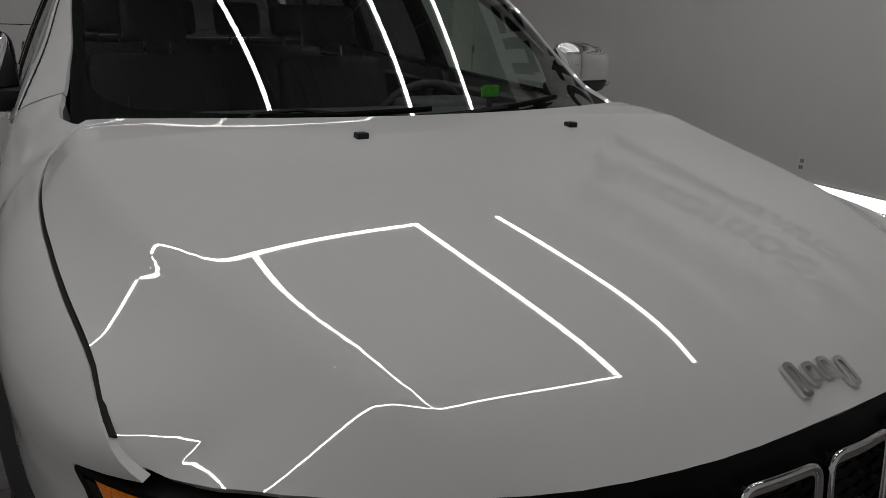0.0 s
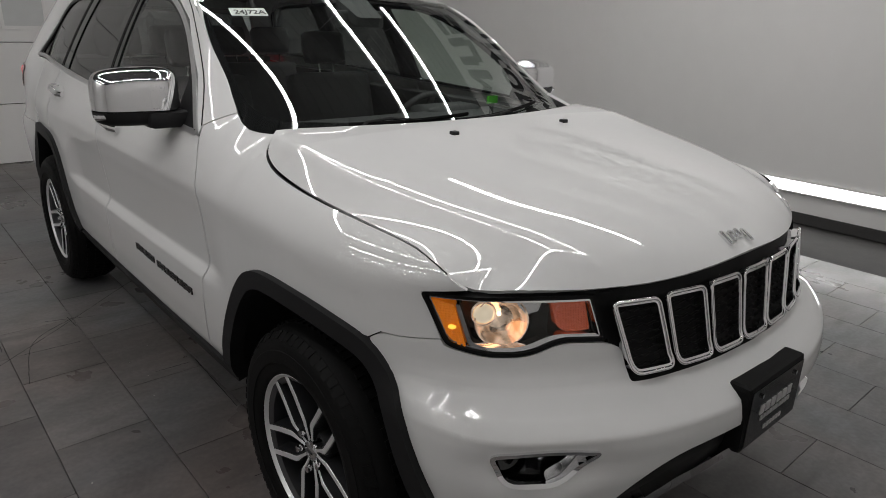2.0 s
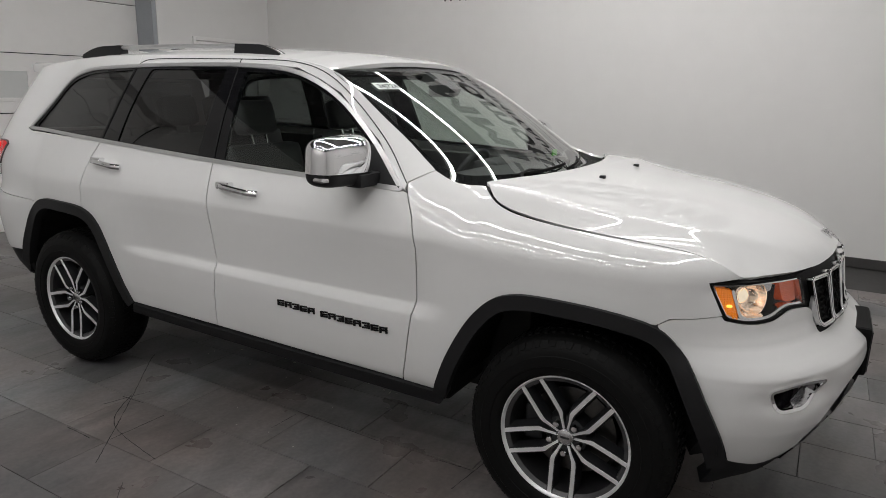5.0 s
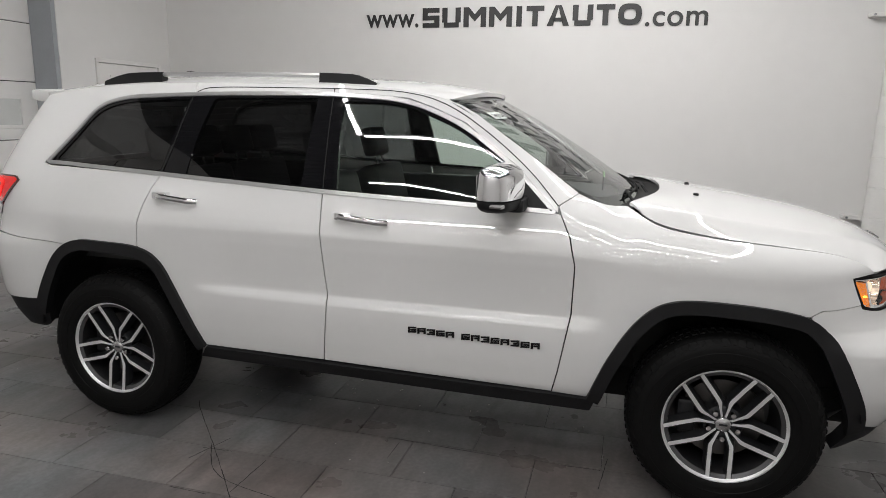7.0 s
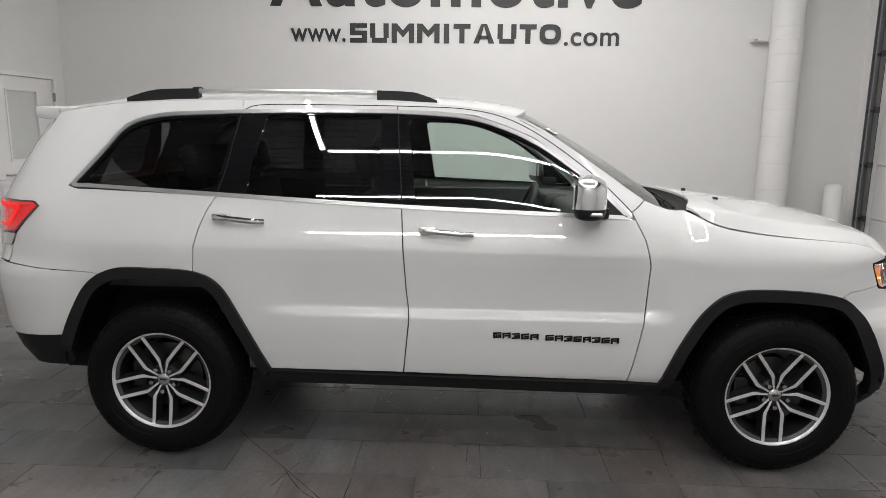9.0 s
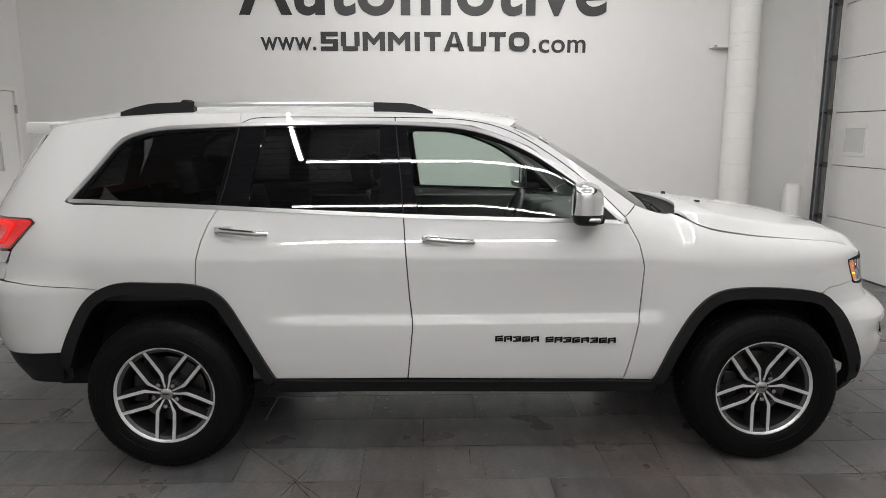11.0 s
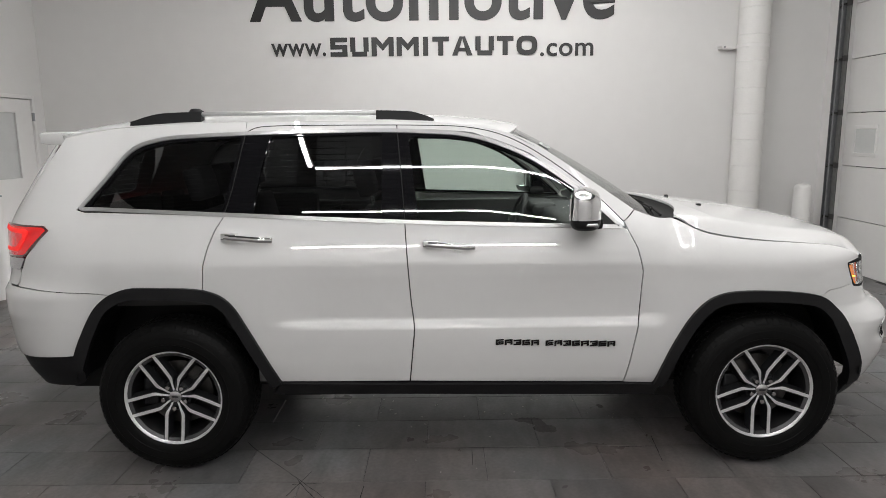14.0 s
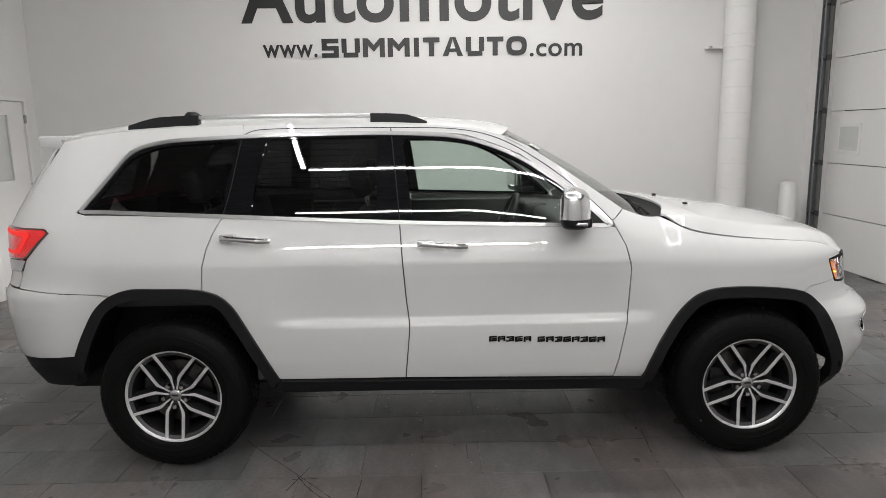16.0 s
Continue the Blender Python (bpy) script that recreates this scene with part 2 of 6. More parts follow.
def lathe(profile, seg=64, axis="x", closed=False):
    """Revolve (radius, along) rows round the x axis."""
    verts, faces, n = [], [], len(profile)
    for k in range(seg):
        a = 2 * math.pi * k / seg
        c, s = math.cos(a), math.sin(a)
        verts += [(h, r * c, r * s) if axis == "x" else (r * c, r * s, h) for r, h in profile]
    for k in range(seg):
        for i in range(n if closed else n - 1):
            a, b = k * n + i, k * n + (i + 1) % n
            c, d = (k + 1) % seg * n + (i + 1) % n, (k + 1) % seg * n + i
            faces.append((a, b, c, d))
    bm = bmesh.new()
    vs = [bm.verts.new(v) for v in verts]
    for f in faces:
        bm.faces.new([vs[i] for i in f])
    bmesh.ops.remove_doubles(bm, verts=bm.verts, dist=1e-5)
    bmesh.ops.recalc_face_normals(bm, faces=bm.faces)
    return bm


def smooth_line(pts, closed=False, step=0.02):
    """A Catmull-Rom curve through pts, as points about step apart."""
    p = np.array(pts, float)
    n, out = len(p), []
    for i in range(n if closed else n - 1):
        a, b, c, d = (p[(i + k) % n] if closed else p[min(max(i + k, 0), n - 1)] for k in (-1, 0, 1, 2))
        m = max(2, int(np.linalg.norm(c - b) / step))
        for t in np.linspace(0, 1, m, endpoint=False):
            out.append(0.5 * (2 * b + (c - a) * t + (2 * a - 5 * b + 4 * c - d) * t**2 + (3 * b - a - 3 * c + d) * t**3))
    if not closed:
        out.append(p[-1])
    return np.array(out)


def rounded(pts, r=0.02, step=0.02):
    """A closed outline with rounded corners; a point may carry its own radius."""
    p = [np.array(q[:2], float) for q in pts]
    rs = [q[2] if len(q) > 2 else r for q in pts]
    out, n = [], len(p)
    for i in range(n):
        a, b, c = p[i - 1], p[i], p[(i + 1) % n]
        la, lc = np.linalg.norm(a - b), np.linalg.norm(c - b)
        k = min(rs[i], 0.45 * la, 0.45 * lc)
        s, e = b + (a - b) / la * k, b + (c - b) / lc * k
        for t in np.linspace(0, 1, 6):
            out.append((1 - t) ** 2 * s + 2 * t * (1 - t) * b + t * t * e)
    return dense(np.array(out), step)


def dense(p, step):
    out = []
    for i in range(len(p)):
        a, b = p[i], p[(i + 1) % len(p)]
        m = max(1, int(math.ceil(np.linalg.norm(b - a) / step)))
        out += [a + (b - a) * k / m for k in range(m) if np.linalg.norm(b - a) > 1e-5]
    return np.array(out)


def inside(p, poly):
    x, y = p[:, 0], p[:, 1]
    res, q = np.zeros(len(p), bool), np.roll(poly, 1, 0)
    for (x0, y0), (x1, y1) in zip(poly, q):
        if y0 != y1:
            res ^= ((y0 > y) != (y1 > y)) & (x < (x1 - x0) * (y - y0) / (y1 - y0) + x0)
    return res


def shrink(poly, d):
    """The outline moved inwards by d."""
    a = np.roll(poly, -1, 0) - np.roll(poly, 1, 0)
    n = np.stack([-a[:, 1], a[:, 0]], -1) / (np.linalg.norm(a, axis=1, keepdims=True) + 1e-9)
    area = np.sum(poly[:, 0] * np.roll(poly[:, 1], -1) - poly[:, 1] * np.roll(poly[:, 0], -1))
    return poly + n * (d if area > 0 else -d)


def normals_of(surf, u, v, e=0.004):
    du = np.stack(surf(u + e, v), -1) - np.stack(surf(u - e, v), -1)
    dv = np.stack(surf(u, v + e), -1) - np.stack(surf(u, v - e), -1)
    n = np.cross(du, dv)
    return n / (np.linalg.norm(n, axis=1, keepdims=True) + 1e-12)


def patch(surf, outline, holes=(), step=0.03, depth=0.012, gap=0.0, lift=0.0, side=1, out=1):
    """A curved sheet: the part of surf(u, v) within outline and without holes, with a turned-in rim. side: -1 mirrors it in x."""
    from mathutils.geometry import delaunay_2d_cdt
    loops = [shrink(np.asarray(outline), gap)] + [np.asarray(h) for h in holes]
    lo, hi = loops[0].min(0), loops[0].max(0)
    nu, nv = (max(3, int(math.ceil((hi[k] - lo[k]) / step))) for k in (0, 1))
    gu, gv = np.meshgrid(np.linspace(lo[0], hi[0], nu), np.linspace(lo[1], hi[1], nv))
    grid = np.stack([gu.ravel(), gv.ravel()], -1)
    keep = inside(grid, loops[0])
    for h in loops[1:]:
        keep &= ~inside(grid, h)
    edge = np.concatenate(loops)
    grid = grid[keep]
    if len(grid):
        near = np.min(np.linalg.norm(grid[:, None] - edge[None], axis=2), axis=1)
        grid = grid[near > 0.45 * step]
    pts = np.concatenate([edge, grid])
    edges, base = [], 0
    for l in loops:
        edges += [(base + i, base + (i + 1) % len(l)) for i in range(len(l))]
        base += len(l)
    got = delaunay_2d_cdt([Vector(q) for q in pts], edges, [], 0, 1e-6)
    uv, tri, orig = np.array([tuple(q) for q in got[0]]), np.array([f for f in got[2] if len(f) == 3]), got[3]
    mid = uv[tri].mean(1)
    ok = inside(mid, loops[0])
    for h in loops[1:]:
        ok &= ~inside(mid, h)
    tri = tri[ok]
    nrm = normals_of(surf, uv[:, 0], uv[:, 1]) * out
    xyz = np.stack(surf(uv[:, 0], uv[:, 1]), -1) + nrm * lift
    # triangle winding follows the normals
    fn = np.cross(xyz[tri[:, 1]] - xyz[tri[:, 0]], xyz[tri[:, 2]] - xyz[tri[:, 0]])
    flip = (fn * nrm[tri[:, 0]]).sum(1) < 0
    tri[flip] = tri[flip][:, ::-1]
    verts, faces, norms = list(map(tuple, xyz)), [tuple(int(i) for i in t) for t in tri], list(map(tuple, nrm))
    if depth:
        count = {}
        for a, b, c in faces:
            for e in ((a, b), (b, c), (c, a)):
                count[e] = count.get(e, 0) + 1
        for (a, b) in [e for e in count if (e[1], e[0]) not in count]:
            pa, pb = np.array(verts[a]), np.array(verts[b])
            qa, qb = pa - np.array(norms[a]) * depth, pb - np.array(norms[b]) * depth
            k = len(verts)
            w = np.cross(pb - pa, np.array(norms[a]))
            w = w / (np.linalg.norm(w) + 1e-12)
            verts += [tuple(pa), tuple(pb), tuple(qb), tuple(qa)]
            norms += [tuple(w)] * 4
            faces.append((k + 1, k, k + 3, k + 2))
    if side < 0:
        verts = [(-x, y, z) for x, y, z in verts]
        norms = [(-x, y, z) for x, y, z in norms]
        faces = [f[::-1] for f in faces]
    return verts, faces, norms


def tube(pts, r, seg=10, closed=False, squash=None):
    """A round bar along pts; squash: (across, up) radii."""
    p = [Vector(q) for q in pts]
    bm, rings, n = bmesh.new(), [], len(p)
    for i, q in enumerate(p):
        a, b = (p[i - 1], p[(i + 1) % n]) if closed else (p[max(i - 1, 0)], p[min(i + 1, n - 1)])
        d = (b - a).normalized()
        u = d.cross(Vector((0, 0, 1)))
        u = u.normalized() if u.length > 1e-3 else Vector((1, 0, 0))
        w = u.cross(d)
        ru, rw = squash if squash else (r, r)
        rings.append([bm.verts.new(q + u * ru * math.cos(t) + w * rw * math.sin(t)) for t in (2 * math.pi * k / seg for k in range(seg))])
    for i in range(n if closed else n - 1):
        for k in range(seg):
            bm.faces.new((rings[i][k], rings[i][(k + 1) % seg], rings[(i + 1) % n][(k + 1) % seg], rings[(i + 1) % n][k]))
    if not closed:
        bm.faces.new(rings[0])
        bm.faces.new(rings[-1])
    bmesh.ops.recalc_face_normals(bm, faces=bm.faces)
    return bm


def prism(outline, m, depth, bevel=0.0):
    """A flat plate: outline in its own x, y, thickened along z, placed by m."""
    bm = bmesh.new()
    f = bm.faces.new([bm.verts.new((x, y, 0)) for x, y in outline])
    g = bmesh.ops.extrude_face_region(bm, geom=[f])["geom"]
    bmesh.ops.translate(bm, vec=(0, 0, depth), verts=[v for v in g if isinstance(v, bmesh.types.BMVert)])
    bmesh.ops.recalc_face_normals(bm, faces=bm.faces)
    if bevel:
        bmesh.ops.bevel(bm, geom=list(bm.edges), offset=bevel, segments=2, affect="EDGES", profile=0.6)
    bmesh.ops.transform(bm, matrix=m, verts=bm.verts)
    return bm


# ---- the outer skin of the car: a plan line, pushed out by height ----
def gsm(v, n):
    k = np.exp(-np.linspace(-2.5, 2.5, 2 * n + 1) ** 2 / 2)
    k /= k.sum()
    p = np.concatenate([2 * v[0] - v[n:0:-1], v, 2 * v[-1] - v[-2:-n - 2:-1]])
    return np.convolve(p, k, "valid")
PLAN = np.array([(0, -2.225), (.20, -2.215), (.38, -2.175), (.56, -2.105), (.70, -2.025), (.80, -1.93), (.862, -1.82), (.902, -1.65), (.922, -1.40), (.935, -.95), (.942, -.4), (.944, .3), (.938, .95), (.922, 1.4), (.893, 1.75), (.862, 2.0), (.80, 2.17), (.66, 2.285), (.38, 2.36), (0, 2.385)])
_d = np.r_[0, np.cumsum(np.hypot(*np.diff(PLAN, axis=0).T))]
SS = np.linspace(0, _d[-1], 3000)


def _soft(v, n=70):
    return gsm(np.interp(SS, _d, v), n)
PX, PY = _soft(PLAN[:, 0]), _soft(PLAN[:, 1])
PX[0] = PX[-1] = 0
_tx, _ty = np.gradient(PX), np.gradient(PY)
_l = np.hypot(_tx, _ty)
NX, NY = _ty / _l, -_tx / _l
NX, NY = gsm(NX, 40), gsm(NY, 40)
ZZ = np.linspace(.1, 1.9, 1801)


def prof(rows, n=22):
    z, d = np.array(rows).T
    return gsm(np.interp(ZZ, z, d), n)
SIDE = prof([(.25, -.10), (.40, -.055), (.46, -.024), (.55, -.010), (.66, -.004), (.95, -.003), (1.05, 0), (1.10, -.012), (1.15, -.030), (1.20, -.050)] + [(z, -.07 - .40 * (z - 1.25) - .30 * (z - 1.25) ** 2) for z in np.linspace(1.25, 1.8, 23)])
LEDGE = prof([(.3, 0), (.55, .001), (.70, .007), (.740, .007), (.776, -.021), (.87, -.012), (.99, 0)], 4)
FRONT = prof([(.25, -.05), (.32, .02), (.42, .08), (.52, .125), (.60, .142), (.68, .146), (.725, .138), (.75, .112), (.775, .072), (.80, .040), (.84, .020), (.92, .008), (1.0, -.004), (1.05, -.025), (1.12, -.07)], 8)
REAR = prof([(.40, -.02), (.50, .04), (.62, .08), (.80, .10), (.91, .10), (.955, .07), (1.02, .06), (1.22, .05), (1.30, .01), (1.45, -.08), (1.69, -.24), (1.74, -.28)], 26)


def sstep(a, b, x):
    t = np.clip((x - a) / (b - a), 0, 1)
    return t * t * (3 - 2 * t)


def s_of_y(y): return np.interp(y, PY, SS)


# the bonnet gap: y, half width, height, and how far round the shoulder it lies
RIM = np.array([(-1.955, .803, 1.030, .70), (-1.905, .809, 1.068, .84), (-1.811, .814, 1.096, .88), (-1.722, .822, 1.106, .89), (-1.615, .831, 1.115, .89), (-1.455, .841, 1.127, .88), (-1.35, .846, 1.138, .86), (-1.27, .847, 1.149, .85), (-1.172, .839, 1.166, .86), (-1.105, .822, 1.191, .89), (-1.065, .800, 1.216, .93), (-1.028, .724, 1.231, .96), (-.985, .746, 1.243, .97), (-.94, .768, 1.254, .97)])
ROLL_Y = np.linspace(-2.3, -.4, 800)
ROLL_Z, ROLL_A = ROLL_Y * 0 + 1.3, ROLL_Y * 0


# the foot and the run of the windscreen pillar on the skin, and how far it turns in there
PILLAR_S = (1.795, 1.812, 1.85, 1.892, 1.95, 2.004, 2.143, 2.304, 2.468, 2.54, 2.61)
PILLAR_Z = (1.233, 1.235, 1.236, 1.242, 1.259, 1.280, 1.376, 1.487, 1.595, 1.632, 1.660)
TURN_S = np.linspace(1.6, 2.8, 600)
TURN_Z = gsm(np.interp(TURN_S, PILLAR_S, PILLAR_Z), 25)
TURN_X = gsm(np.interp(TURN_S, (1.80, 1.892, 2.004, 2.143, 2.304, 2.42), (0, .033, .073, .056, .013, 0)), 30)


def skin(s, z):
    s = np.asarray(s, float)
    z = np.asarray(z, float)
    px, py = np.interp(s, SS, PX), np.interp(s, SS, PY)
    nx, ny = np.interp(s, SS, NX), np.interp(s, SS, NY)
    wf, wr = 1 - sstep(-2.08, -1.70, py), sstep(1.75, 2.15, py)
    ws = 1 - wf - wr
    d = wf * np.interp(z, ZZ, FRONT) + wr * np.interp(z, ZZ, REAR) + ws * np.interp(z, ZZ, SIDE)
    d = d + np.interp(z, ZZ, LEDGE) * sstep(1.0, .72, py) * sstep(-1.0, -.8, py)
    bul = np.exp(-((z - .93) / .16) ** 2) * .012
    d = d + bul * (np.exp(-((py - 1.5) / .42) ** 2) + np.exp(-((py + 1.5) / .42) ** 2))
    d = d + .035 * sstep(.98, 1.06, z) * sstep(.66, .84, s) * wf
    zt, am = np.interp(py, ROLL_Y, ROLL_Z), np.interp(py, ROLL_Y, ROLL_A)
    q = np.clip((z - 1.0) / (zt - 1.0), 0, .985)
    d = d - am * (1 - np.sqrt(1 - q * q))
    x = px + nx * d
    y = py + ny * d
    # the windscreen pillar turns in towards the glass
    edge = np.interp(s, TURN_S, TURN_Z)
    x = x - np.interp(s, TURN_S, TURN_X) * np.clip((z - edge + .13) / .13, 0, 1.2) ** 2
    # a crease under the handles, below which the doors face slightly down
    u = np.minimum(z - 1.052 - .027 * py, 0)
    x = x + .11 * u * np.exp(u / .13) * sstep(1.15, .6, py) * sstep(-1.35, -.9, py)
    # soft edges above the wheel arches
    u = np.minimum(z - .995 + .30 * (py + 1.42) ** 2, 0)
    x = x + .11 * u * np.exp(u / .05) * sstep(-1.92, -1.75, py) * sstep(-1.0, -1.2, py)
    u = np.minimum(z - 1.02 + .30 * (py - 1.48) ** 2, 0)
    x = x + .05 * u * np.exp(u / .05) * sstep(1.1, 1.3, py) * sstep(1.85, 1.7, py)
    dent = wf * .035 * np.exp(-((s - .68) / .13) ** 2 - ((z - .655) / .052) ** 2)
    x = x - nx * dent
    y = y - ny * dent
    up = sstep(1.15, 1.6, z)
    x = x - up * .03 * sstep(.0, -.8, py)
    return x, y, z


_zt = 1 + (RIM[:, 2] - 1) / RIM[:, 3]
_nx = np.interp(s_of_y(RIM[:, 0]), SS, NX)
_am = (skin(s_of_y(RIM[:, 0]), RIM[:, 2])[0] - RIM[:, 1]) / (1 - np.sqrt(1 - RIM[:, 3] ** 2)) / _nx
_am = np.maximum(_am, 0)
ROLL_Z = gsm(np.interp(ROLL_Y, np.r_[-2.05, RIM[:, 0], -.86, -.6], np.r_[1.03, _zt, 1.30, 1.42]), 28)
ROLL_A = gsm(np.interp(ROLL_Y, np.r_[-2.05, RIM[:, 0], -.86, -.78], np.r_[0, _am, .02, 0]), 28)


def on_skin(y, z):
    """s for points of known y and height."""
    s = s_of_y(y)
    for k in range(6):
        s = s + (y - skin(s, z)[1])
    return s

# ceiling light runs: x0, y0, x1, y1
LIGHTS = [(2.36, -2.4, 2.36, 1.4), (1.45, -2.36, 1.45, 1.36), (-0.06, -2.36, -0.06, 1.36), (-2.46, 1.4, 1.48, 1.4), (-2.46, -2.4, 1.48, -2.4), (-2.5, -2.36, -2.5, 1.36), (-4.1, -2.4, -4.1, 1.75), (-5.8, -1.6, -5.8, 2.2)]

# ---- the room: structure ----
EAST, NORTH, SOUTH, WEST = 4.33, 5.0, -4.6, -6.5
CEIL = 4.9


def wall_with_opening(name, axis, at, thick, span, top, holes, mat):
    """A wall with rectangular openings; span runs along the other axis. A hole: lo, hi, bottom, top."""
    bm = bmesh.new()
    cuts = sorted({span[0], span[1], *(h[0] for h in holes), *(h[1] for h in holes)})
    for a, b in zip(cuts, cuts[1:]):
        levels = [(0.0, top)]
        for h in holes:
            if h[0] <= a and b <= h[1]:
                levels = [(lo, hi) for lo, hi in ((0.0, h[2]), (h[3], top)) if hi - lo > 0.01]
        for lo, hi in levels:
            if axis == "y":
                box(bm, (a, at, lo), (b, at + thick, hi))
            else:
                box(bm, (at, a, lo), (at + thick, b, hi))
    bmesh.ops.remove_doubles(bm, verts=bm.verts, dist=1e-4)
    return tagged(part(name, bm, mat), kind="structure")


tagged(wall_with_opening("wall_east", "x", EAST, 0.2, (SOUTH - 0.2, NORTH + 0.6), CEIL, [], WALL), "smooth painted off-white studio wall carrying black lettering", "wall")
tagged(wall_with_opening("wall_north", "y", NORTH, 0.35, (WEST, EAST), CEIL, [(-3.2, 2.5, 0, 3.8), (3.02, 4.11, 0, 2.13)], WALL), "off-white painted wall with a sectional door and a side door", "wall")
tagged(wall_with_opening("wall_south", "y", SOUTH - 0.25, 0.25, (WEST, EAST), CEIL, [(-1.2, 3.95, 0, 3.8)], WALL), "off-white painted wall round a sectional garage door", "wall")
tagged(wall_with_opening("wall_west", "x", WEST - 0.2, 0.2, (SOUTH - 0.2, NORTH + 0.4), CEIL, [], WALL), "plain off-white painted wall", "wall")

# ceiling: a dark ribbed deck
bm = bmesh.new()
xs = np.arange(WEST - 0.2, EAST + 0.2, 0.19)
rows = []
for y in (SOUTH - 0.3, NORTH + 0.7):
    row = []
    for i, x in enumerate(xs):
        for dx, dz in ((0, 0), (0.025, 0), (0.035, 0.03), (0.18, 0.03)):
            row.append(bm.verts.new((x + dx, y, CEIL + dz)))
    rows.append(row)
for i in range(len(rows[0]) - 1):
    bm.faces.new((rows[0][i], rows[1][i], rows[1][i + 1], rows[0][i + 1]))
tagged(part("ceiling", bm, CEILING), "dark ribbed metal ceiling deck", "ceiling", kind="structure")

# the low light strip in the east wall, with a dark baseboard under it
strip = tagged(empty("wall_light_strip"), "glowing white light strip set low along the wall", "light")
part("housing", boxes(((EAST - 0.030, -1.99, 0.258), (EAST, 4.4, 0.272)), ((EAST - 0.030, -1.99, 0.362), (EAST, 4.4, 0.374)), bevel=0.003), DOORWHITE, strip)
part("diffuser", boxes(((EAST - 0.024, -1.975, 0.272), (EAST - 0.002, 4.39, 0.362))), STRIPLIGHT, strip, "lit white diffuser")
tagged(part("baseboard", boxes(((EAST - 0.016, SOUTH + 0.002, 0), (EAST - 0.001, NORTH - 0.002, 0.095)), bevel=0.004), BASE), "dark tile baseboard along the wall", "baseboard", kind="structure")

# a socket low on the east wall
socket = tagged(empty("wall_socket"), "small white electrical socket plate low on the wall", "socket")
part("plate", boxes(((EAST - 0.008, 0.43, 0.435), (EAST - 0.001, 0.51, 0.55)), bevel=0.003), DOORWHITE, socket)
for z in (0.468, 0.518):
    part("outlet_face", boxes(((EAST - 0.010, 0.452, z - 0.017), (EAST - 0.008, 0.488, z + 0.017)), bevel=0.001), JAMB, socket)
    for y in (0.462, 0.478):
        part("slot", boxes(((EAST - 0.0112, y - 0.002, z - 0.006), (EAST - 0.0098, y + 0.002, z + 0.008))), CAVITY, socket, "dark slot")

# side door in the north wall
door = tagged(empty("door_1"), "closed white side door with a frosted pane and dark hinges", "door", kind="structure")
part("door_frame", boxes(((3.0, NORTH - 0.02, 0), (3.045, NORTH + 0.12, 2.15)), ((4.085, NORTH - 0.02, 0), (4.13, NORTH + 0.12, 2.15)), ((3.045, NORTH - 0.02, 2.105), (4.085, NORTH + 0.12, 2.15)), bevel=0.004), DOORWHITE, door)
bm = bmesh.new()
for lo, hi in (((3.052, 0.01), (3.25, 2.098)), ((3.77, 0.01), (4.078, 2.098)), ((3.25, 0.01), (3.77, 1.19)), ((3.25, 1.95), (3.77, 2.098))):
    box(bm, (lo[0], NORTH + 0.005, lo[1]), (hi[0], NORTH + 0.05, hi[1]))
bmesh.ops.remove_doubles(bm, verts=bm.verts, dist=1e-4)
part("leaf", bm, DOORWHITE, door)
part("pane", boxes(((3.255, NORTH + 0.018, 1.195), (3.765, NORTH + 0.03, 1.945))), FROST, door, "frosted glass pane")
part("pane_bead", boxes(((3.235, NORTH - 0.006, 1.175), (3.258, NORTH + 0.006, 1.965)), ((3.762, NORTH - 0.006, 1.175), (3.785, NORTH + 0.006, 1.965)), ((3.258, NORTH - 0.006, 1.175), (3.762, NORTH + 0.006, 1.198)), ((3.258, NORTH - 0.006, 1.942), (3.762, NORTH + 0.006, 1.965)), bevel=0.002), DOORWHITE, door)
for z in (0.28, 1.09, 1.90):
    part("hinge", boxes(((4.068, NORTH - 0.026, z - 0.05), (4.098, NORTH - 0.004, z + 0.05)), bevel=0.003), STEEL, door, "dark steel hinge")
part("lever_handle", tube([(3.14, NORTH + 0.01, 1.03), (3.14, NORTH - 0.05, 1.03), (3.20, NORTH - 0.055, 1.03), (3.26, NORTH - 0.055, 1.03)], 0.011), STEEL, door, "steel lever handle")


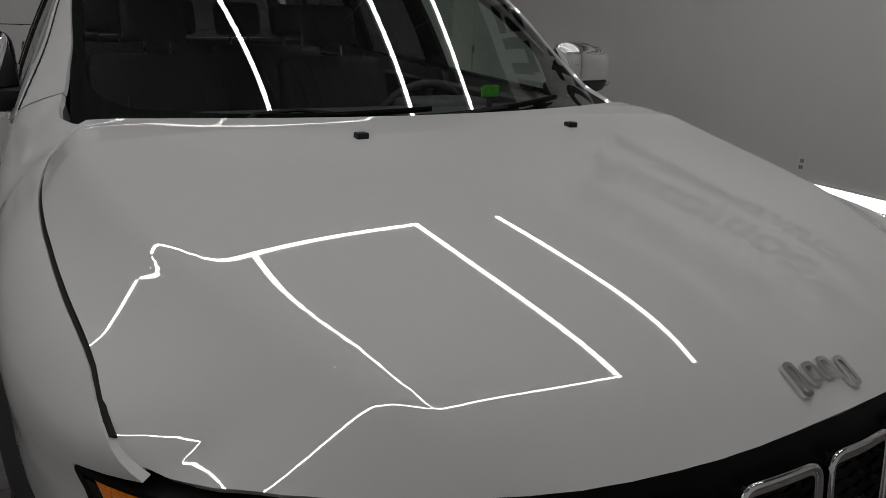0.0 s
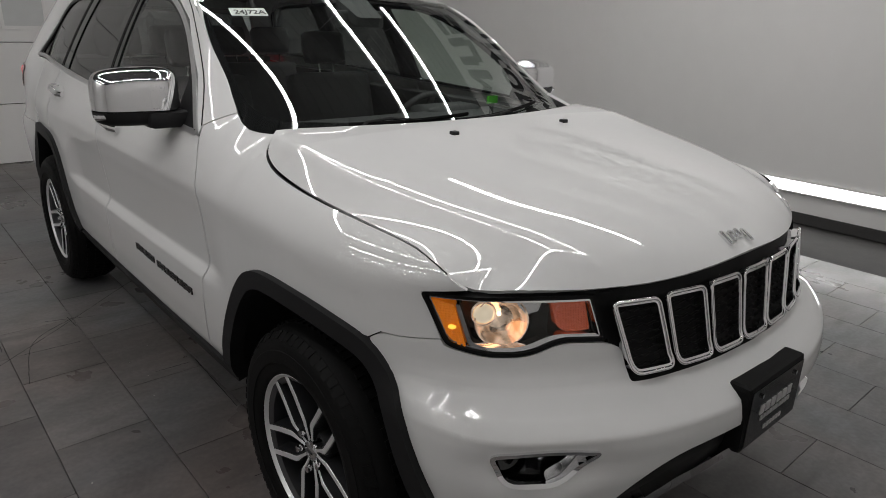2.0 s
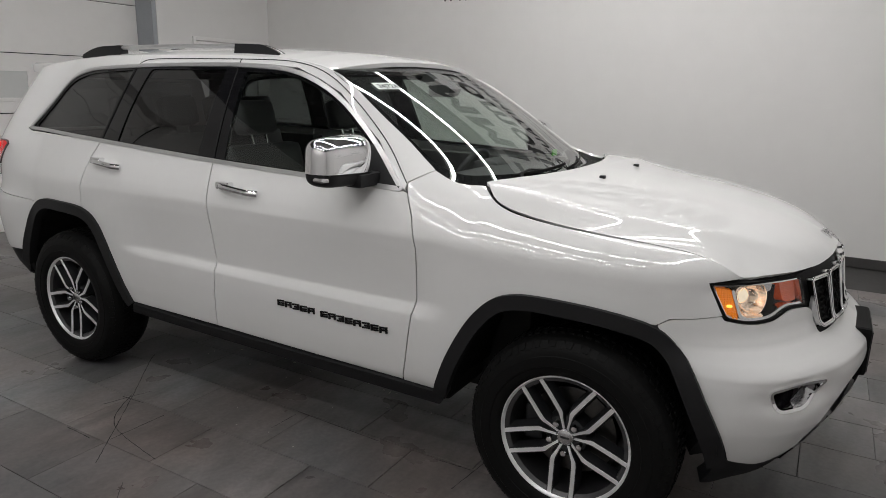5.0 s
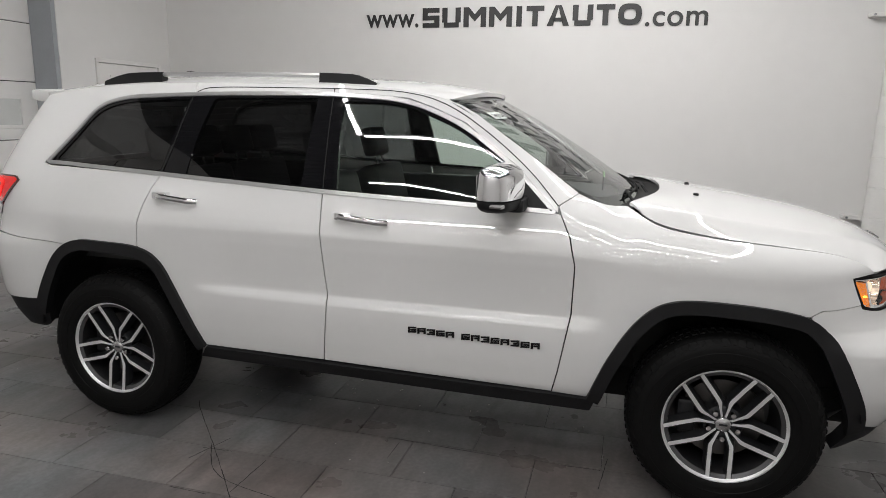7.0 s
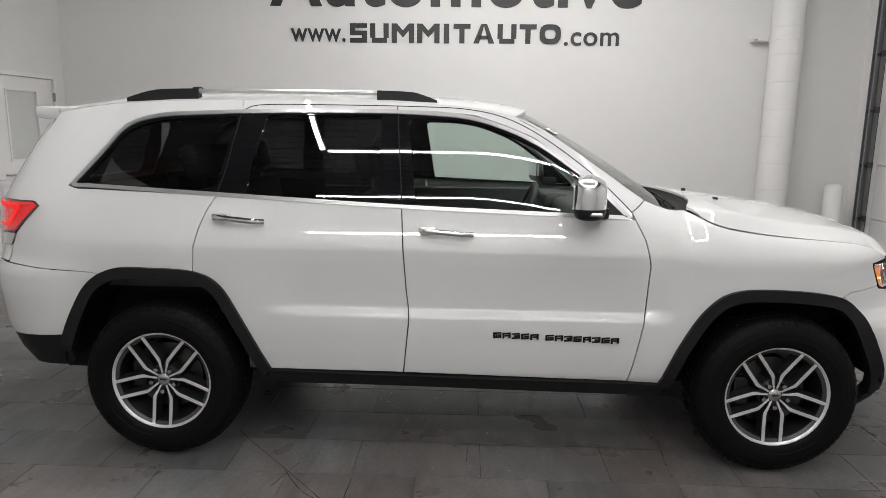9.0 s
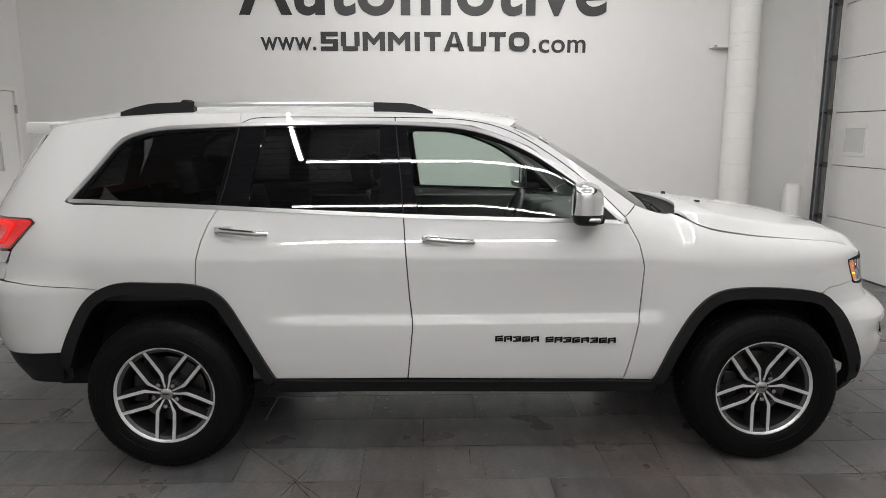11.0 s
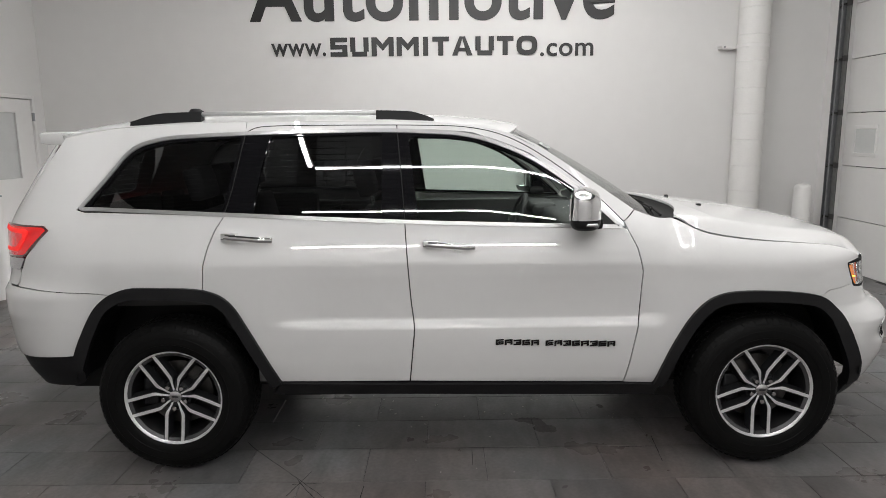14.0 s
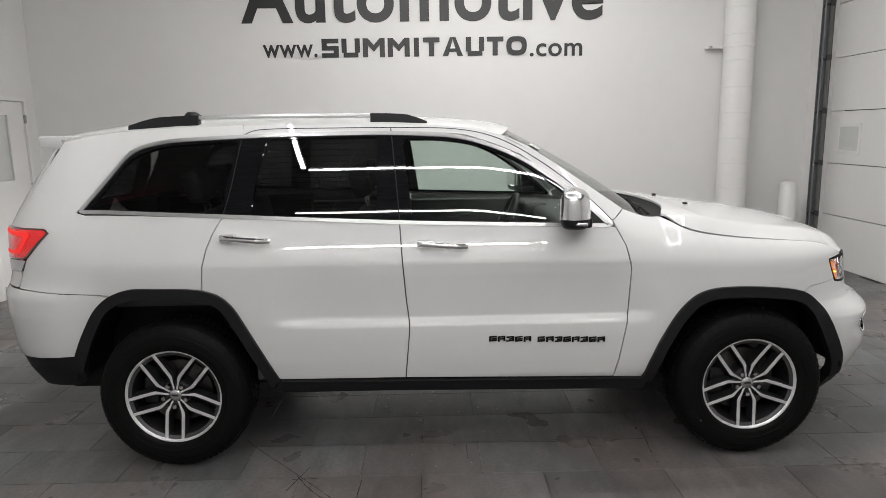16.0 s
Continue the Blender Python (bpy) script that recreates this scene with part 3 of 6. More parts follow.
def garage_door(name, x0, x1, y, face, label):
    """Sectional door: insulated panels with a lite in the third row, tracks and rollers. face: +1 looks to +y."""
    thing = tagged(empty(name), label, "garage door", kind="structure")
    z, row = 0.0, 0
    while z < 3.75:
        top = z + 0.615
        bm = boxes(((x0, y - 0.02, z + 0.004), (x1, y + 0.02, top - 0.004)), bevel=0.006)
        slat = part("panel", bm, DOORWHITE, thing)
        if row == 2:
            n = 0
            x = x1 - 0.62
            while x > x0 + 0.2 and n < 5:
                part("lite_frame", boxes(((x, y + face * 0.02 - 0.012, z + 0.12), (x + 0.42, y + face * 0.02 + 0.012, z + 0.16)), ((x, y + face * 0.02 - 0.012, z + 0.43), (x + 0.42, y + face * 0.02 + 0.012, z + 0.47)), ((x, y + face * 0.02 - 0.012, z + 0.16), (x + 0.03, y + face * 0.02 + 0.012, z + 0.43)), ((x + 0.39, y + face * 0.02 - 0.012, z + 0.16), (x + 0.42, y + face * 0.02 + 0.012, z + 0.43)), bevel=0.004), DOORWHITE, slat)
                part("lite", boxes(((x + 0.03, y + face * 0.02 - 0.004, z + 0.16), (x + 0.39, y + face * 0.02 + 0.004, z + 0.43))), FROST, slat, "frosted lite")
                x -= 1.15
                n += 1
        z, row = top, row + 1
    return thing


garage_door("door_2", -1.25, 3.96, SOUTH - 0.10, 1, "closed white sectional garage door with small frosted lites")
garage_door("door_3", -3.15, 2.46, NORTH + 0.33, -1, "closed white sectional garage door in a grey jamb")
tagged(part("trim", boxes(((2.44, NORTH + 0.003, 0), (2.497, NORTH + 0.30, 3.8)), bevel=0.004), JAMB), "grey metal jamb of the sectional door", "jamb", kind="structure")

track = tagged(empty("door_track"), "galvanised steel roller track beside the garage door", "track")
# flat black sheet on the wall face, coloured as the gap's shade
part("dark_backing", boxes(((3.892, SOUTH + 0.002, 0.0), (4.078, SOUTH + 0.006, 3.75))), CAVITY, track, "black sheet painted as the shaded gap behind the track")
part("end_stile", boxes(((3.894, SOUTH + 0.006, 0.0), (3.962, SOUTH + 0.022, 3.72)), bevel=0.002), STILE, track, "grey steel end stile")
part("rail", boxes(((3.988, SOUTH + 0.006, 0.0), (3.996, SOUTH + 0.06, 3.7)), ((3.978, SOUTH + 0.052, 0.0), (4.004, SOUTH + 0.060, 3.7)), bevel=0.002), STEEL, track)
part("angle", boxes(((4.060, SOUTH + 0.006, 0.0), (4.080, SOUTH + 0.014, 3.75)), ((4.072, SOUTH + 0.014, 0.0), (4.080, SOUTH + 0.05, 3.75)), bevel=0.002), STEEL, track)
for k in range(6):
    z = 0.62 + 0.615 * k
    part("roller_hinge", boxes(((3.85, SOUTH + 0.022, z - 0.03), (3.95, SOUTH + 0.034, z + 0.035)), ((3.94, SOUTH + 0.03, z - 0.012), (4.05, SOUTH + 0.048, z + 0.008)), ((4.00, SOUTH + 0.01, z - 0.03), (4.055, SOUTH + 0.05, z - 0.012)), bevel=0.003), DARKSTEEL, track)
    part("track_clip", boxes(((4.004, SOUTH + 0.010, z - 0.33), (4.062, SOUTH + 0.020, z - 0.29)), bevel=0.002), DARKSTEEL, track)

# wrapped pipe on the east wall, with two clips
pipe = tagged(empty("wall_pipe"), "white wrapped vertical pipe strapped to the wall", "pipe")
sleeve = []
z = 0.02
while z < CEIL:
    sleeve += [(0.172, z), (0.176, z + 0.004), (0.176, z + 0.30), (0.172, z + 0.304)]
    z += 0.305
bm = lathe(sleeve, 48, "z")
bmesh.ops.translate(bm, vec=(4.13, -3.60, 0), verts=bm.verts)
part("sleeve", bm, PIPE, pipe, smooth=30)
for z in (0.60, 2.64):
    bm = lathe([(0.178, z - 0.02), (0.184, z - 0.018), (0.184, z + 0.018), (0.178, z + 0.02)], 48, "z")
    bmesh.ops.translate(bm, vec=(4.13, -3.60, 0), verts=bm.verts)
    strap = part("strap", bm, DOORWHITE, pipe, smooth=30)
    part("bracket", boxes(((4.20, -3.43, z - 0.018), (4.325, -3.26, z + 0.018)), bevel=0.004), DOORWHITE, strap)
    part("anchor_bolt", cylinder(bmesh.new(), 0.012, 0.02, pose(4.195, -3.29, z, 0, 90, 0), 8), STEEL, strap)


def bollard(x, y, h):
    thing = tagged(empty("bollard"), "white painted round steel bollard with a domed top", "bollard", "bollards by the doors")
    bm = lathe([(0.0, h), (0.05, h - 0.006), (0.085, h - 0.022), (0.1, h - 0.055), (0.1, 0.0)], 40, "z")
    bmesh.ops.translate(bm, vec=(x, y, 0), verts=bm.verts)
    part("post", bm, DOORWHITE, thing, smooth=40)
    bm = lathe([(0.103, h - 0.06), (0.103, h - 0.068), (0.1, h - 0.07)], 40, "z")
    bmesh.ops.translate(bm, vec=(x, y, 0), verts=bm.verts)
    part("cap_ring", bm, PIPE, thing)


bollard(3.93, -4.22, 1.02)
bollard(2.76, 4.74, 1.02)


# ---- ceiling lights ----
def tube_light(x0, y0, x1, y1, z=4.0):
    """A slim linear lamp hung under the deck."""
    thing = tagged(empty("linear_ceiling_light"), "slim white linear ceiling light hung under the dark deck", "light", "linear ceiling lights")
    w = 0.024
    lo, hi = (min(x0, x1), min(y0, y1)), (max(x0, x1), max(y0, y1))
    if abs(x1 - x0) < 0.01:
        lo, hi = (x0 - w, lo[1]), (x0 + w, hi[1])
    else:
        lo, hi = (lo[0], y0 - w), (hi[0], y0 + w)
    part("housing", boxes(((lo[0], lo[1], z), (hi[0], hi[1], z + 0.05)), bevel=0.006), DOORWHITE, thing)
    part("diffuser", boxes(((lo[0] + 0.005, lo[1] + 0.005, z - 0.022), (hi[0] - 0.005, hi[1] - 0.005, z - 0.001))), TUBELIGHT, thing, "lit white diffuser")
    for k in (0.1, 0.9):
        x, y = lo[0] + (hi[0] - lo[0]) * k, lo[1] + (hi[1] - lo[1]) * k
        part("hanger", cylinder(bmesh.new(), 0.004, CEIL - z - 0.05, pose(x if abs(x1 - x0) > 0.01 else x0, y if abs(x1 - x0) < 0.01 else y0, (CEIL + z + 0.05) / 2), 6), STEEL, thing)


for row in LIGHTS:
    tube_light(*row)


# ---- lettering on the east wall ----
def words(text, y0, y1, z0, height, label, bold=0.012):
    """A word of letters cut from black sheet, reading from y0 to y1, with its capitals height tall."""
    thing = tagged(empty("sign_word"), label, "lettering")
    made, ends = [], []
    for k in range(len(text)):
        for body in (text[: k + 1], text[k]):
            cu = bpy.data.curves.new("letter", "FONT")
            cu.body, cu.size, cu.extrude, cu.offset, cu.space_character = body, 1.0, 0.006, bold, 1.06
            ob = new("letter", cu)
            bpy.context.view_layer.update()
            ends.append((ob.bound_box[0][0], ob.bound_box[6][0]))
            if body == text[k] and len(ends) % 2 == 0:
                made.append(ob)
            else:
                bpy.data.objects.remove(ob)
    lo, hi = ends[0][0], ends[-2][1]
    sx, sy = (y0 - y1) / (hi - lo), height / 0.70
    for k, ob in enumerate(made):
        shift = ends[2 * k][1] - ends[2 * k + 1][1] - lo
        ob.parent = thing
        ob.matrix_basis = pose(EAST - 0.008, y0 - shift * sx, z0, 90, 0, -90) @ Matrix.Diagonal((sx, sy, 1, 1))
        ob.data.materials.append(INK)


words("Automotive", 2.40, -1.99, 3.02, 0.60, "large black letters of a wall sign", 0.022)
words("www.", 2.16, 1.50, 2.60, 0.222, "black lower-case letters of a wall sign", 0.012)
words(".com", -1.10, -1.745, 2.575, 0.222, "black lower-case letters of a wall sign", 0.012)


def sign_shape(kind, y, w, z, h, thing, t):
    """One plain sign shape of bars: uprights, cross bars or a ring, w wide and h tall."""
    x0, x1 = EAST - 0.014, EAST - 0.002
    bm = bmesh.new()
    if kind == "ring":
        o = rounded([(0, 0), (w, 0), (w, h), (0, h)], 0.45 * min(w, h), 0.03)
        i = rounded([(t, t * 0.9), (w - t, t * 0.9), (w - t, h - t * 0.9), (t, h - t * 0.9)], 0.3 * min(w, h), 0.03)
        flat = lambda u, v: (0 * u + x0, y - u, z + v)  # noqa: E731
        part("shape", patch(flat, o, [i], step=0.1, depth=0.01, out=-1), INK, thing)
        bm.free()
        return
    rows = {"post": [(w / 2 - t / 2, 0, w / 2 + t / 2, h)], "tee": [(w / 2 - t / 2, 0, w / 2 + t / 2, h - t * 0.9), (0, h - t * 0.9, w, h)], "cup": [(0, t * 0.9, t, h), (w - t, t * 0.9, w, h), (t * 0.35, 0, w - t * 0.35, t * 0.9)], "gate": [(0, 0, t, h), (w - t, 0, w, h)], "steps": [(0, 0, w, t * 0.85), (0, h - t * 0.85, w, h), (0, h / 2 - t * 0.42, w, h / 2 + t * 0.42), (0, h / 2 + t * 0.42, t, h - t * 0.85), (w - t, t * 0.85, w, h / 2 - t * 0.42)]}[kind]
    for a, b, c, d in rows:
        box(bm, (x0, y - c, z + b), (x1, y - a, z + d), 0.0)
    if kind == "gate":
        for a, c in ((t, w / 2), (w - t, w / 2)):
            vs = [bm.verts.new((xx, y - u, z + v)) for xx in (x0, x1) for u, v in ((a, h), (a, h - 1.3 * t), (c, 0.28 * h), (c, 0.28 * h + 1.3 * t))]
            for f in ((0, 1, 2, 3), (4, 5, 6, 7), (0, 1, 5, 4), (1, 2, 6, 5), (2, 3, 7, 6), (3, 0, 4, 7)):
                bm.faces.new([vs[k] for k in f])
        bmesh.ops.recalc_face_normals(bm, faces=bm.faces)
    part("shape", bm, INK, thing)


def peak(y, w, z, h, thing, t):
    """A plain peaked shape: two leaning bars and a cross bar."""
    bm = bmesh.new()
    for s in (-1, 1):
        vs = [bm.verts.new((xx, y - w / 2 - s * u, z + v)) for xx in (EAST - 0.014, EAST - 0.002) for u, v in ((w / 2, 0), (w / 2 - t * 1.1, 0), (0, h - 0.35 * t if s > 0 else h - 0.35 * t), (0, h), (0.55 * t, h))]
        for f in ((0, 1, 2, 3, 4), (5, 6, 7, 8, 9), (0, 1, 6, 5), (1, 2, 7, 6), (3, 4, 9, 8), (4, 0, 5, 9)):
            bm.faces.new([vs[k] for k in f])
    box(bm, (EAST - 0.014, y - w * 0.72, z + h * 0.22), (EAST - 0.002, y - w * 0.28, z + h * 0.40))
    bmesh.ops.recalc_face_normals(bm, faces=bm.faces)
    part("shape", bm, INK, thing)


def sign_row(kinds, y0, y1, z, h, t, label):
    thing = tagged(empty("sign_mark"), label, "sign")
    unit = {"steps": 0.92, "cup": 1.0, "gate": 1.2, "post": 0.42, "tee": 0.9, "peak": 1.12, "ring": 1.12}
    total = sum(unit[k] for k in kinds) + 0.16 * (len(kinds) - 1)
    y, k = y0, (y0 - y1) / total
    for kind in kinds:
        w = unit[kind] * k
        if kind == "peak":
            peak(y, w, z, h, thing, t)
        else:
            sign_shape(kind, y, w, z, h, thing, t)
        y -= w + 0.16 * k


sign_row(("steps", "cup", "gate", "gate", "post", "tee", "peak", "cup", "tee", "ring"), 1.445, -1.06, 2.588, 0.222, 0.062, "row of black sign shapes between the smaller words")
sign_row(("steps", "cup", "gate", "gate", "post", "tee"), 2.40, -1.99, 3.86, 0.72, 0.21, "row of large black sign shapes high on the wall")

# ---- the car ----
car = tagged(empty("car"), "white mid-size estate off-roader with chrome trim and black cladding", "car")


def on_side(rows):
    """(y, z) rows as (s, z) on the skin."""
    return [(float(s_of_y(r[0])), *r[1:]) for r in rows]


def face(s, z):
    """The skin right across the front: s runs from the left corner to the right one."""
    x, y, z = skin(np.abs(s), z)
    return np.sign(s) * x, y, z


def back(s, z):
    """The skin right across the tail: s is counted from its middle."""
    x, y, z = skin(SS[-1] - np.abs(s), z)
    return -np.sign(s) * x, y, z


def mirrored(rows):
    """An outline given for s >= 0 from the middle's top to its bottom, closed over the middle."""
    return list(rows) + [(-r[0], *r[1:]) for r in reversed(rows) if abs(r[0]) > 1e-6]


ARCH_F = smooth_line([(0.846, 0.405), (0.936, 0.617), (0.976, 0.712)] + on_side([(-1.80, 0.79), (-1.70, 0.862), (-1.47, 0.894), (-1.23, 0.886), (-1.10, 0.80), (-0.99, 0.62), (-0.915, 0.43)]), step=0.025)
ARCH_R = smooth_line(on_side([(0.925, 0.46), (1.062, 0.722), (1.155, 0.872), (1.275, 0.930), (1.48, 0.940), (1.66, 0.931), (1.795, 0.858), (1.88, 0.722), (1.955, 0.535)]), step=0.025)
LAMP = rounded([(0.952, 1.014, 0.012), (0.888, 0.896, 0.02), (0.80, 0.877, 0.05), (0.70, 0.880, 0.05), (0.628, 0.910, 0.04), (0.512, 0.900, 0.012), (0.548, 1.008, 0.012), (0.75, 1.014, 0.2)], step=0.02)
DLO = rounded([(4.735, 1.312, 0.03), (4.53, 1.612, 0.10), (4.36, 1.655, 0.12), (3.86, 1.676, 0.3), (3.20, 1.682, 0.3), (2.80, 1.660, 0.18), (2.52, 1.557, 0.2), (2.26, 1.374, 0.2), (2.085, 1.207, 0.02), (3.13, 1.240, 0.3), (4.05, 1.284, 0.3)], step=0.025)
TAIL = rounded([(4.862, 1.240, 0.02), (4.842, 1.220, 0.01), (4.955, 1.095, 0.02), (5.32, 1.075, 0.03), (5.34, 1.22, 0.03), (5.10, 1.248, 0.1)], step=0.025)
GAP = 0.0008
_rim = smooth_line(RIM[:12, :3][::-1], step=0.03)
_rim = np.stack([np.r_[v[:1], gsm(v, 2)[1:-1], v[-1:]] for v in _rim.T], -1)
WING_TOP = np.stack([on_skin(_rim[:, 0], _rim[:, 2]), _rim[:, 2]], -1)

for side in (-1, 1):
    # front wing
    rows = [(1.895, 0.43), (2.062, 0.437), (2.04, 0.54), (1.998, 0.79), (1.993, 1.0), (2.02, 1.115), (2.062, 1.20), (2.075, 1.235)] + [q for q in zip(PILLAR_S[5::-1], PILLAR_Z[5::-1])] + [tuple(p) for p in WING_TOP] + [(0.952, 1.014), (0.899, 0.908), (1.01, 0.891), (1.060, 0.887), (1.10, 0.861)]
    arch = [tuple(p) for p in ARCH_F if p[0] > 1.12]
    wing = rows + arch[:-1]
    part("front_wing", patch(skin, dense(np.array(wing), 0.03), step=0.028, gap=GAP, side=side), PAINT, car)
    # doors
    front = [(2.066, 0.440), (3.116, 0.462), (3.092, 0.70), (3.090, 0.74), (3.104, 0.86), (3.130, 1.238), (2.62, 1.223), (2.082, 1.205), (2.066, 1.20), (2.024, 1.115), (1.997, 1.0), (2.002, 0.79), (2.044, 0.54)]
    door = part("front_door", patch(skin, dense(np.array(front), 0.03), step=0.013, gap=GAP, side=side), PAINT, car)
    arch = [tuple(p) for p in ARCH_R if p[0] < 4.1]
    rear = [(3.120, 0.462), (3.75, 0.463)] + arch[1:] + [(4.101, 0.935), (4.092, 1.05), (4.073, 1.134), (4.045, 1.21), (4.005, 1.279), (3.13 + 0.45, 1.259), (3.134, 1.238), (3.108, 0.86), (3.094, 0.74), (3.096, 0.70)]
    door_r = part("rear_door", patch(skin, dense(np.array(rear), 0.03), step=0.013, gap=GAP, side=side), PAINT, car)
    # quarter panel up to the roof
    arch = [tuple(p) for p in ARCH_R if p[0] >= 4.1 and p[1] > 0.9]
    rows = [(4.104, 0.935)] + arch + [(4.60, 0.908), (4.78, 0.925), (4.93, 0.943), (5.0, 0.948), (4.985, 1.02), (4.955, 1.09), (4.842, 1.220), (4.862, 1.240), (5.10, 1.250), (5.08, 1.35), (5.03, 1.50), (4.95, 1.655), (4.628, 1.703), (4.30, 1.722), (3.95, 1.728), (3.945, 1.678), (4.36, 1.659), (4.46, 1.636), (4.535, 1.606), (4.70, 1.375), (4.741, 1.312), (4.70, 1.298), (4.05, 1.281), (4.009, 1.278), (4.049, 1.21), (4.077, 1.134), (4.096, 1.05)]
    part("quarter_panel", patch(skin, dense(np.array(rows), 0.03), step=0.028, gap=GAP, side=side), PAINT, car)
    # roof side and windscreen pillar
    rows = [(3.9462, 1.680), (3.9462, 1.728), (3.5, 1.727), (3.2, 1.724), (2.95, 1.712), (2.80, 1.697), (2.66, 1.672), (2.61, 1.660), (2.54, 1.634), (2.468, 1.598), (2.304, 1.490), (2.143, 1.379), (2.005, 1.2815), (2.077, 1.2375), (2.079, 1.209), (2.17, 1.292), (2.256, 1.380), (2.40, 1.478), (2.516, 1.561), (2.66, 1.620), (2.80, 1.665), (2.98, 1.679), (3.20, 1.687), (3.55, 1.686)]
    part("roof_side", patch(skin, dense(np.array(rows), 0.03), step=0.022, gap=0.001, side=side), PAINT, car)
    # fine seam of the door frames along the roof
    seam = smooth_line([(2.079, 1.235), (2.22, 1.375), (2.42, 1.528), (2.62, 1.640), (2.82, 1.690), (3.10, 1.703), (3.60, 1.707), (3.82, 1.705), (3.90, 1.696), (3.945, 1.672)], step=0.03)
    x, y, z = skin(seam[:, 0], seam[:, 1])
    part("frame_seam", tube([(side * (a + 0.0005), b, c) for a, b, c in zip(x, y, z)], 0.0022, 6), CAVITY, car)
    for rows in ([(3.131, 1.245), (3.150, 1.45), (3.178, 1.705)], [(4.006, 1.284), (3.975, 1.42), (3.945, 1.672)]):
        x, y, z = skin(*smooth_line(rows, step=0.03).T)
        part("pillar_seam", tube([(side * (a + 0.0012), b, q) for a, b, q in zip(x, y, z)], 0.0026, 6), CAVITY, car)
    # glazing
    part("window_trim", patch(skin, shrink(DLO, -0.006), [shrink(DLO, 0.012)], step=0.02, depth=0.014, lift=0.004, side=side), TRIM, car, "satin chrome window surround")
    quarter = rounded([(4.690, 1.326, 0.03), (4.515, 1.582, 0.10), (4.36, 1.628, 0.12), (3.960, 1.650, 0.02), (4.015, 1.302, 0.02)], step=0.03)
    rear_pane = rounded([(3.868, 1.284, 0.015), (3.850, 1.48, 0.2), (3.815, 1.655, 0.03), (3.250, 1.660, 0.01), (3.244, 1.266, 0.01)], step=0.03)
    front_pane = rounded([(3.066, 1.256, 0.01), (3.118, 1.648, 0.03), (2.92, 1.645, 0.2), (2.76, 1.622, 0.1), (2.53, 1.535, 0.15), (2.30, 1.372, 0.05), (2.285, 1.226, 0.01)], step=0.03)
    part("pillar_panel", patch(skin, shrink(DLO, 0.012), [quarter, rear_pane, front_pane], step=0.03, depth=0.02, lift=-0.002, side=side), GLOSSBLACK, car, "gloss black window pillars")
    for name, pane, glassy in (("quarter_glass", quarter, PRIVACY), ("rear_window", rear_pane, PRIVACY), ("front_window", front_pane, SIDEGLASS)):
        ob = part(name, patch(skin, shrink(pane, -0.004), step=0.035, depth=0, lift=-0.007, side=side), glassy, car)
        ob.visible_shadow = False
    # black wheel-arch flares and sill
    for name, line in (("front_flare", ARCH_F), ("rear_flare", ARCH_R)):
        c = np.array([line[:, 0].mean(), 0.30])
        d = np.gradient(line, axis=0)
        n = np.stack([-d[:, 1], d[:, 0]], -1) / np.linalg.norm(d, axis=1, keepdims=True)
        n = n * np.sign(((c - line) * n).sum(1, keepdims=True))
        outer, inner = line - n * 0.004, line + n * 0.050
        ring = np.concatenate([outer, inner[::-1]])
        part(name, patch(skin, dense(ring, 0.03), step=0.016, depth=0.05, lift=0.020, side=side), PLASTIC, car, "matt black wheel-arch cladding")
    sill = [(1.88, 0.425), (2.066, 0.434), (3.75, 0.458), (3.80, 0.395), (3.0, 0.385), (1.90, 0.365)]
    part("sill_cladding", patch(skin, rounded(sill, 0.01, 0.04), step=0.03, depth=0.06, lift=0.012, side=side), PLASTIC, car, "matt black sill cladding")
    lip = [(0.848, 0.415), (0.727, 0.382), (0.643, 0.406), (0.60, 0.43), (0.605, 0.38), (0.68, 0.335), (0.77, 0.318), (0.83, 0.268), (0.87, 0.268), (0.862, 0.40)]
    part("corner_lip", patch(skin, rounded(lip, 0.012, 0.03), step=0.025, depth=0.05, lift=-0.004, side=side), PLASTIC, car, "matt black lower bumper corner")
    # headlamp
    lamp = empty("headlamp", car)
    part("bezel", patch(skin, shrink(LAMP, -0.002), [shrink(LAMP, 0.006)], step=0.02, depth=0.05, lift=0.001, side=side), COWL, lamp)
    inner = shrink(LAMP, 0.016)
    part("bowl", patch(skin, inner, step=0.03, depth=0, lift=-0.112, side=side), LAMPBODY, lamp)
    part("chrome_edge", patch(skin, shrink(LAMP, 0.007), [shrink(LAMP, 0.012)], step=0.02, depth=0.02, lift=-0.006, side=side), CHROME, lamp)
    amber = rounded([(0.930, 0.999, 0.006), (0.880, 0.902, 0.010), (0.842, 0.893, 0.006), (0.874, 0.988, 0.006)], step=0.012)
    part("side_marker", patch(skin, amber, step=0.012, depth=0.03, lift=-0.006, side=side), AMBER, lamp, "ribbed amber side marker lens")
    bm = bmesh.new()
    x, y, z = (float(v) for v in skin(0.876, 0.938))
    bmesh.ops.create_uvsphere(bm, u_segments=12, v_segments=8, radius=0.010, matrix=Matrix.Translation((side * (x - 0.004), y + 0.004, z)) @ Matrix.Diagonal((1, 1, 0.5, 1)))
    part("marker_bulb", bm, AMBERBULB, lamp, "lit amber marker bulb", smooth=60)
    signal = rounded([(0.648, 1.000, 0.006), (0.630, 0.935, 0.02), (0.600, 0.922, 0.02), (0.545, 0.924, 0.006), (0.560, 0.996, 0.006)], step=0.012)
    part("turn_signal", patch(skin, signal, step=0.010, depth=0.03, lift=-0.022, side=side), SIGNAL, lamp, "cross-ribbed orange turn signal")
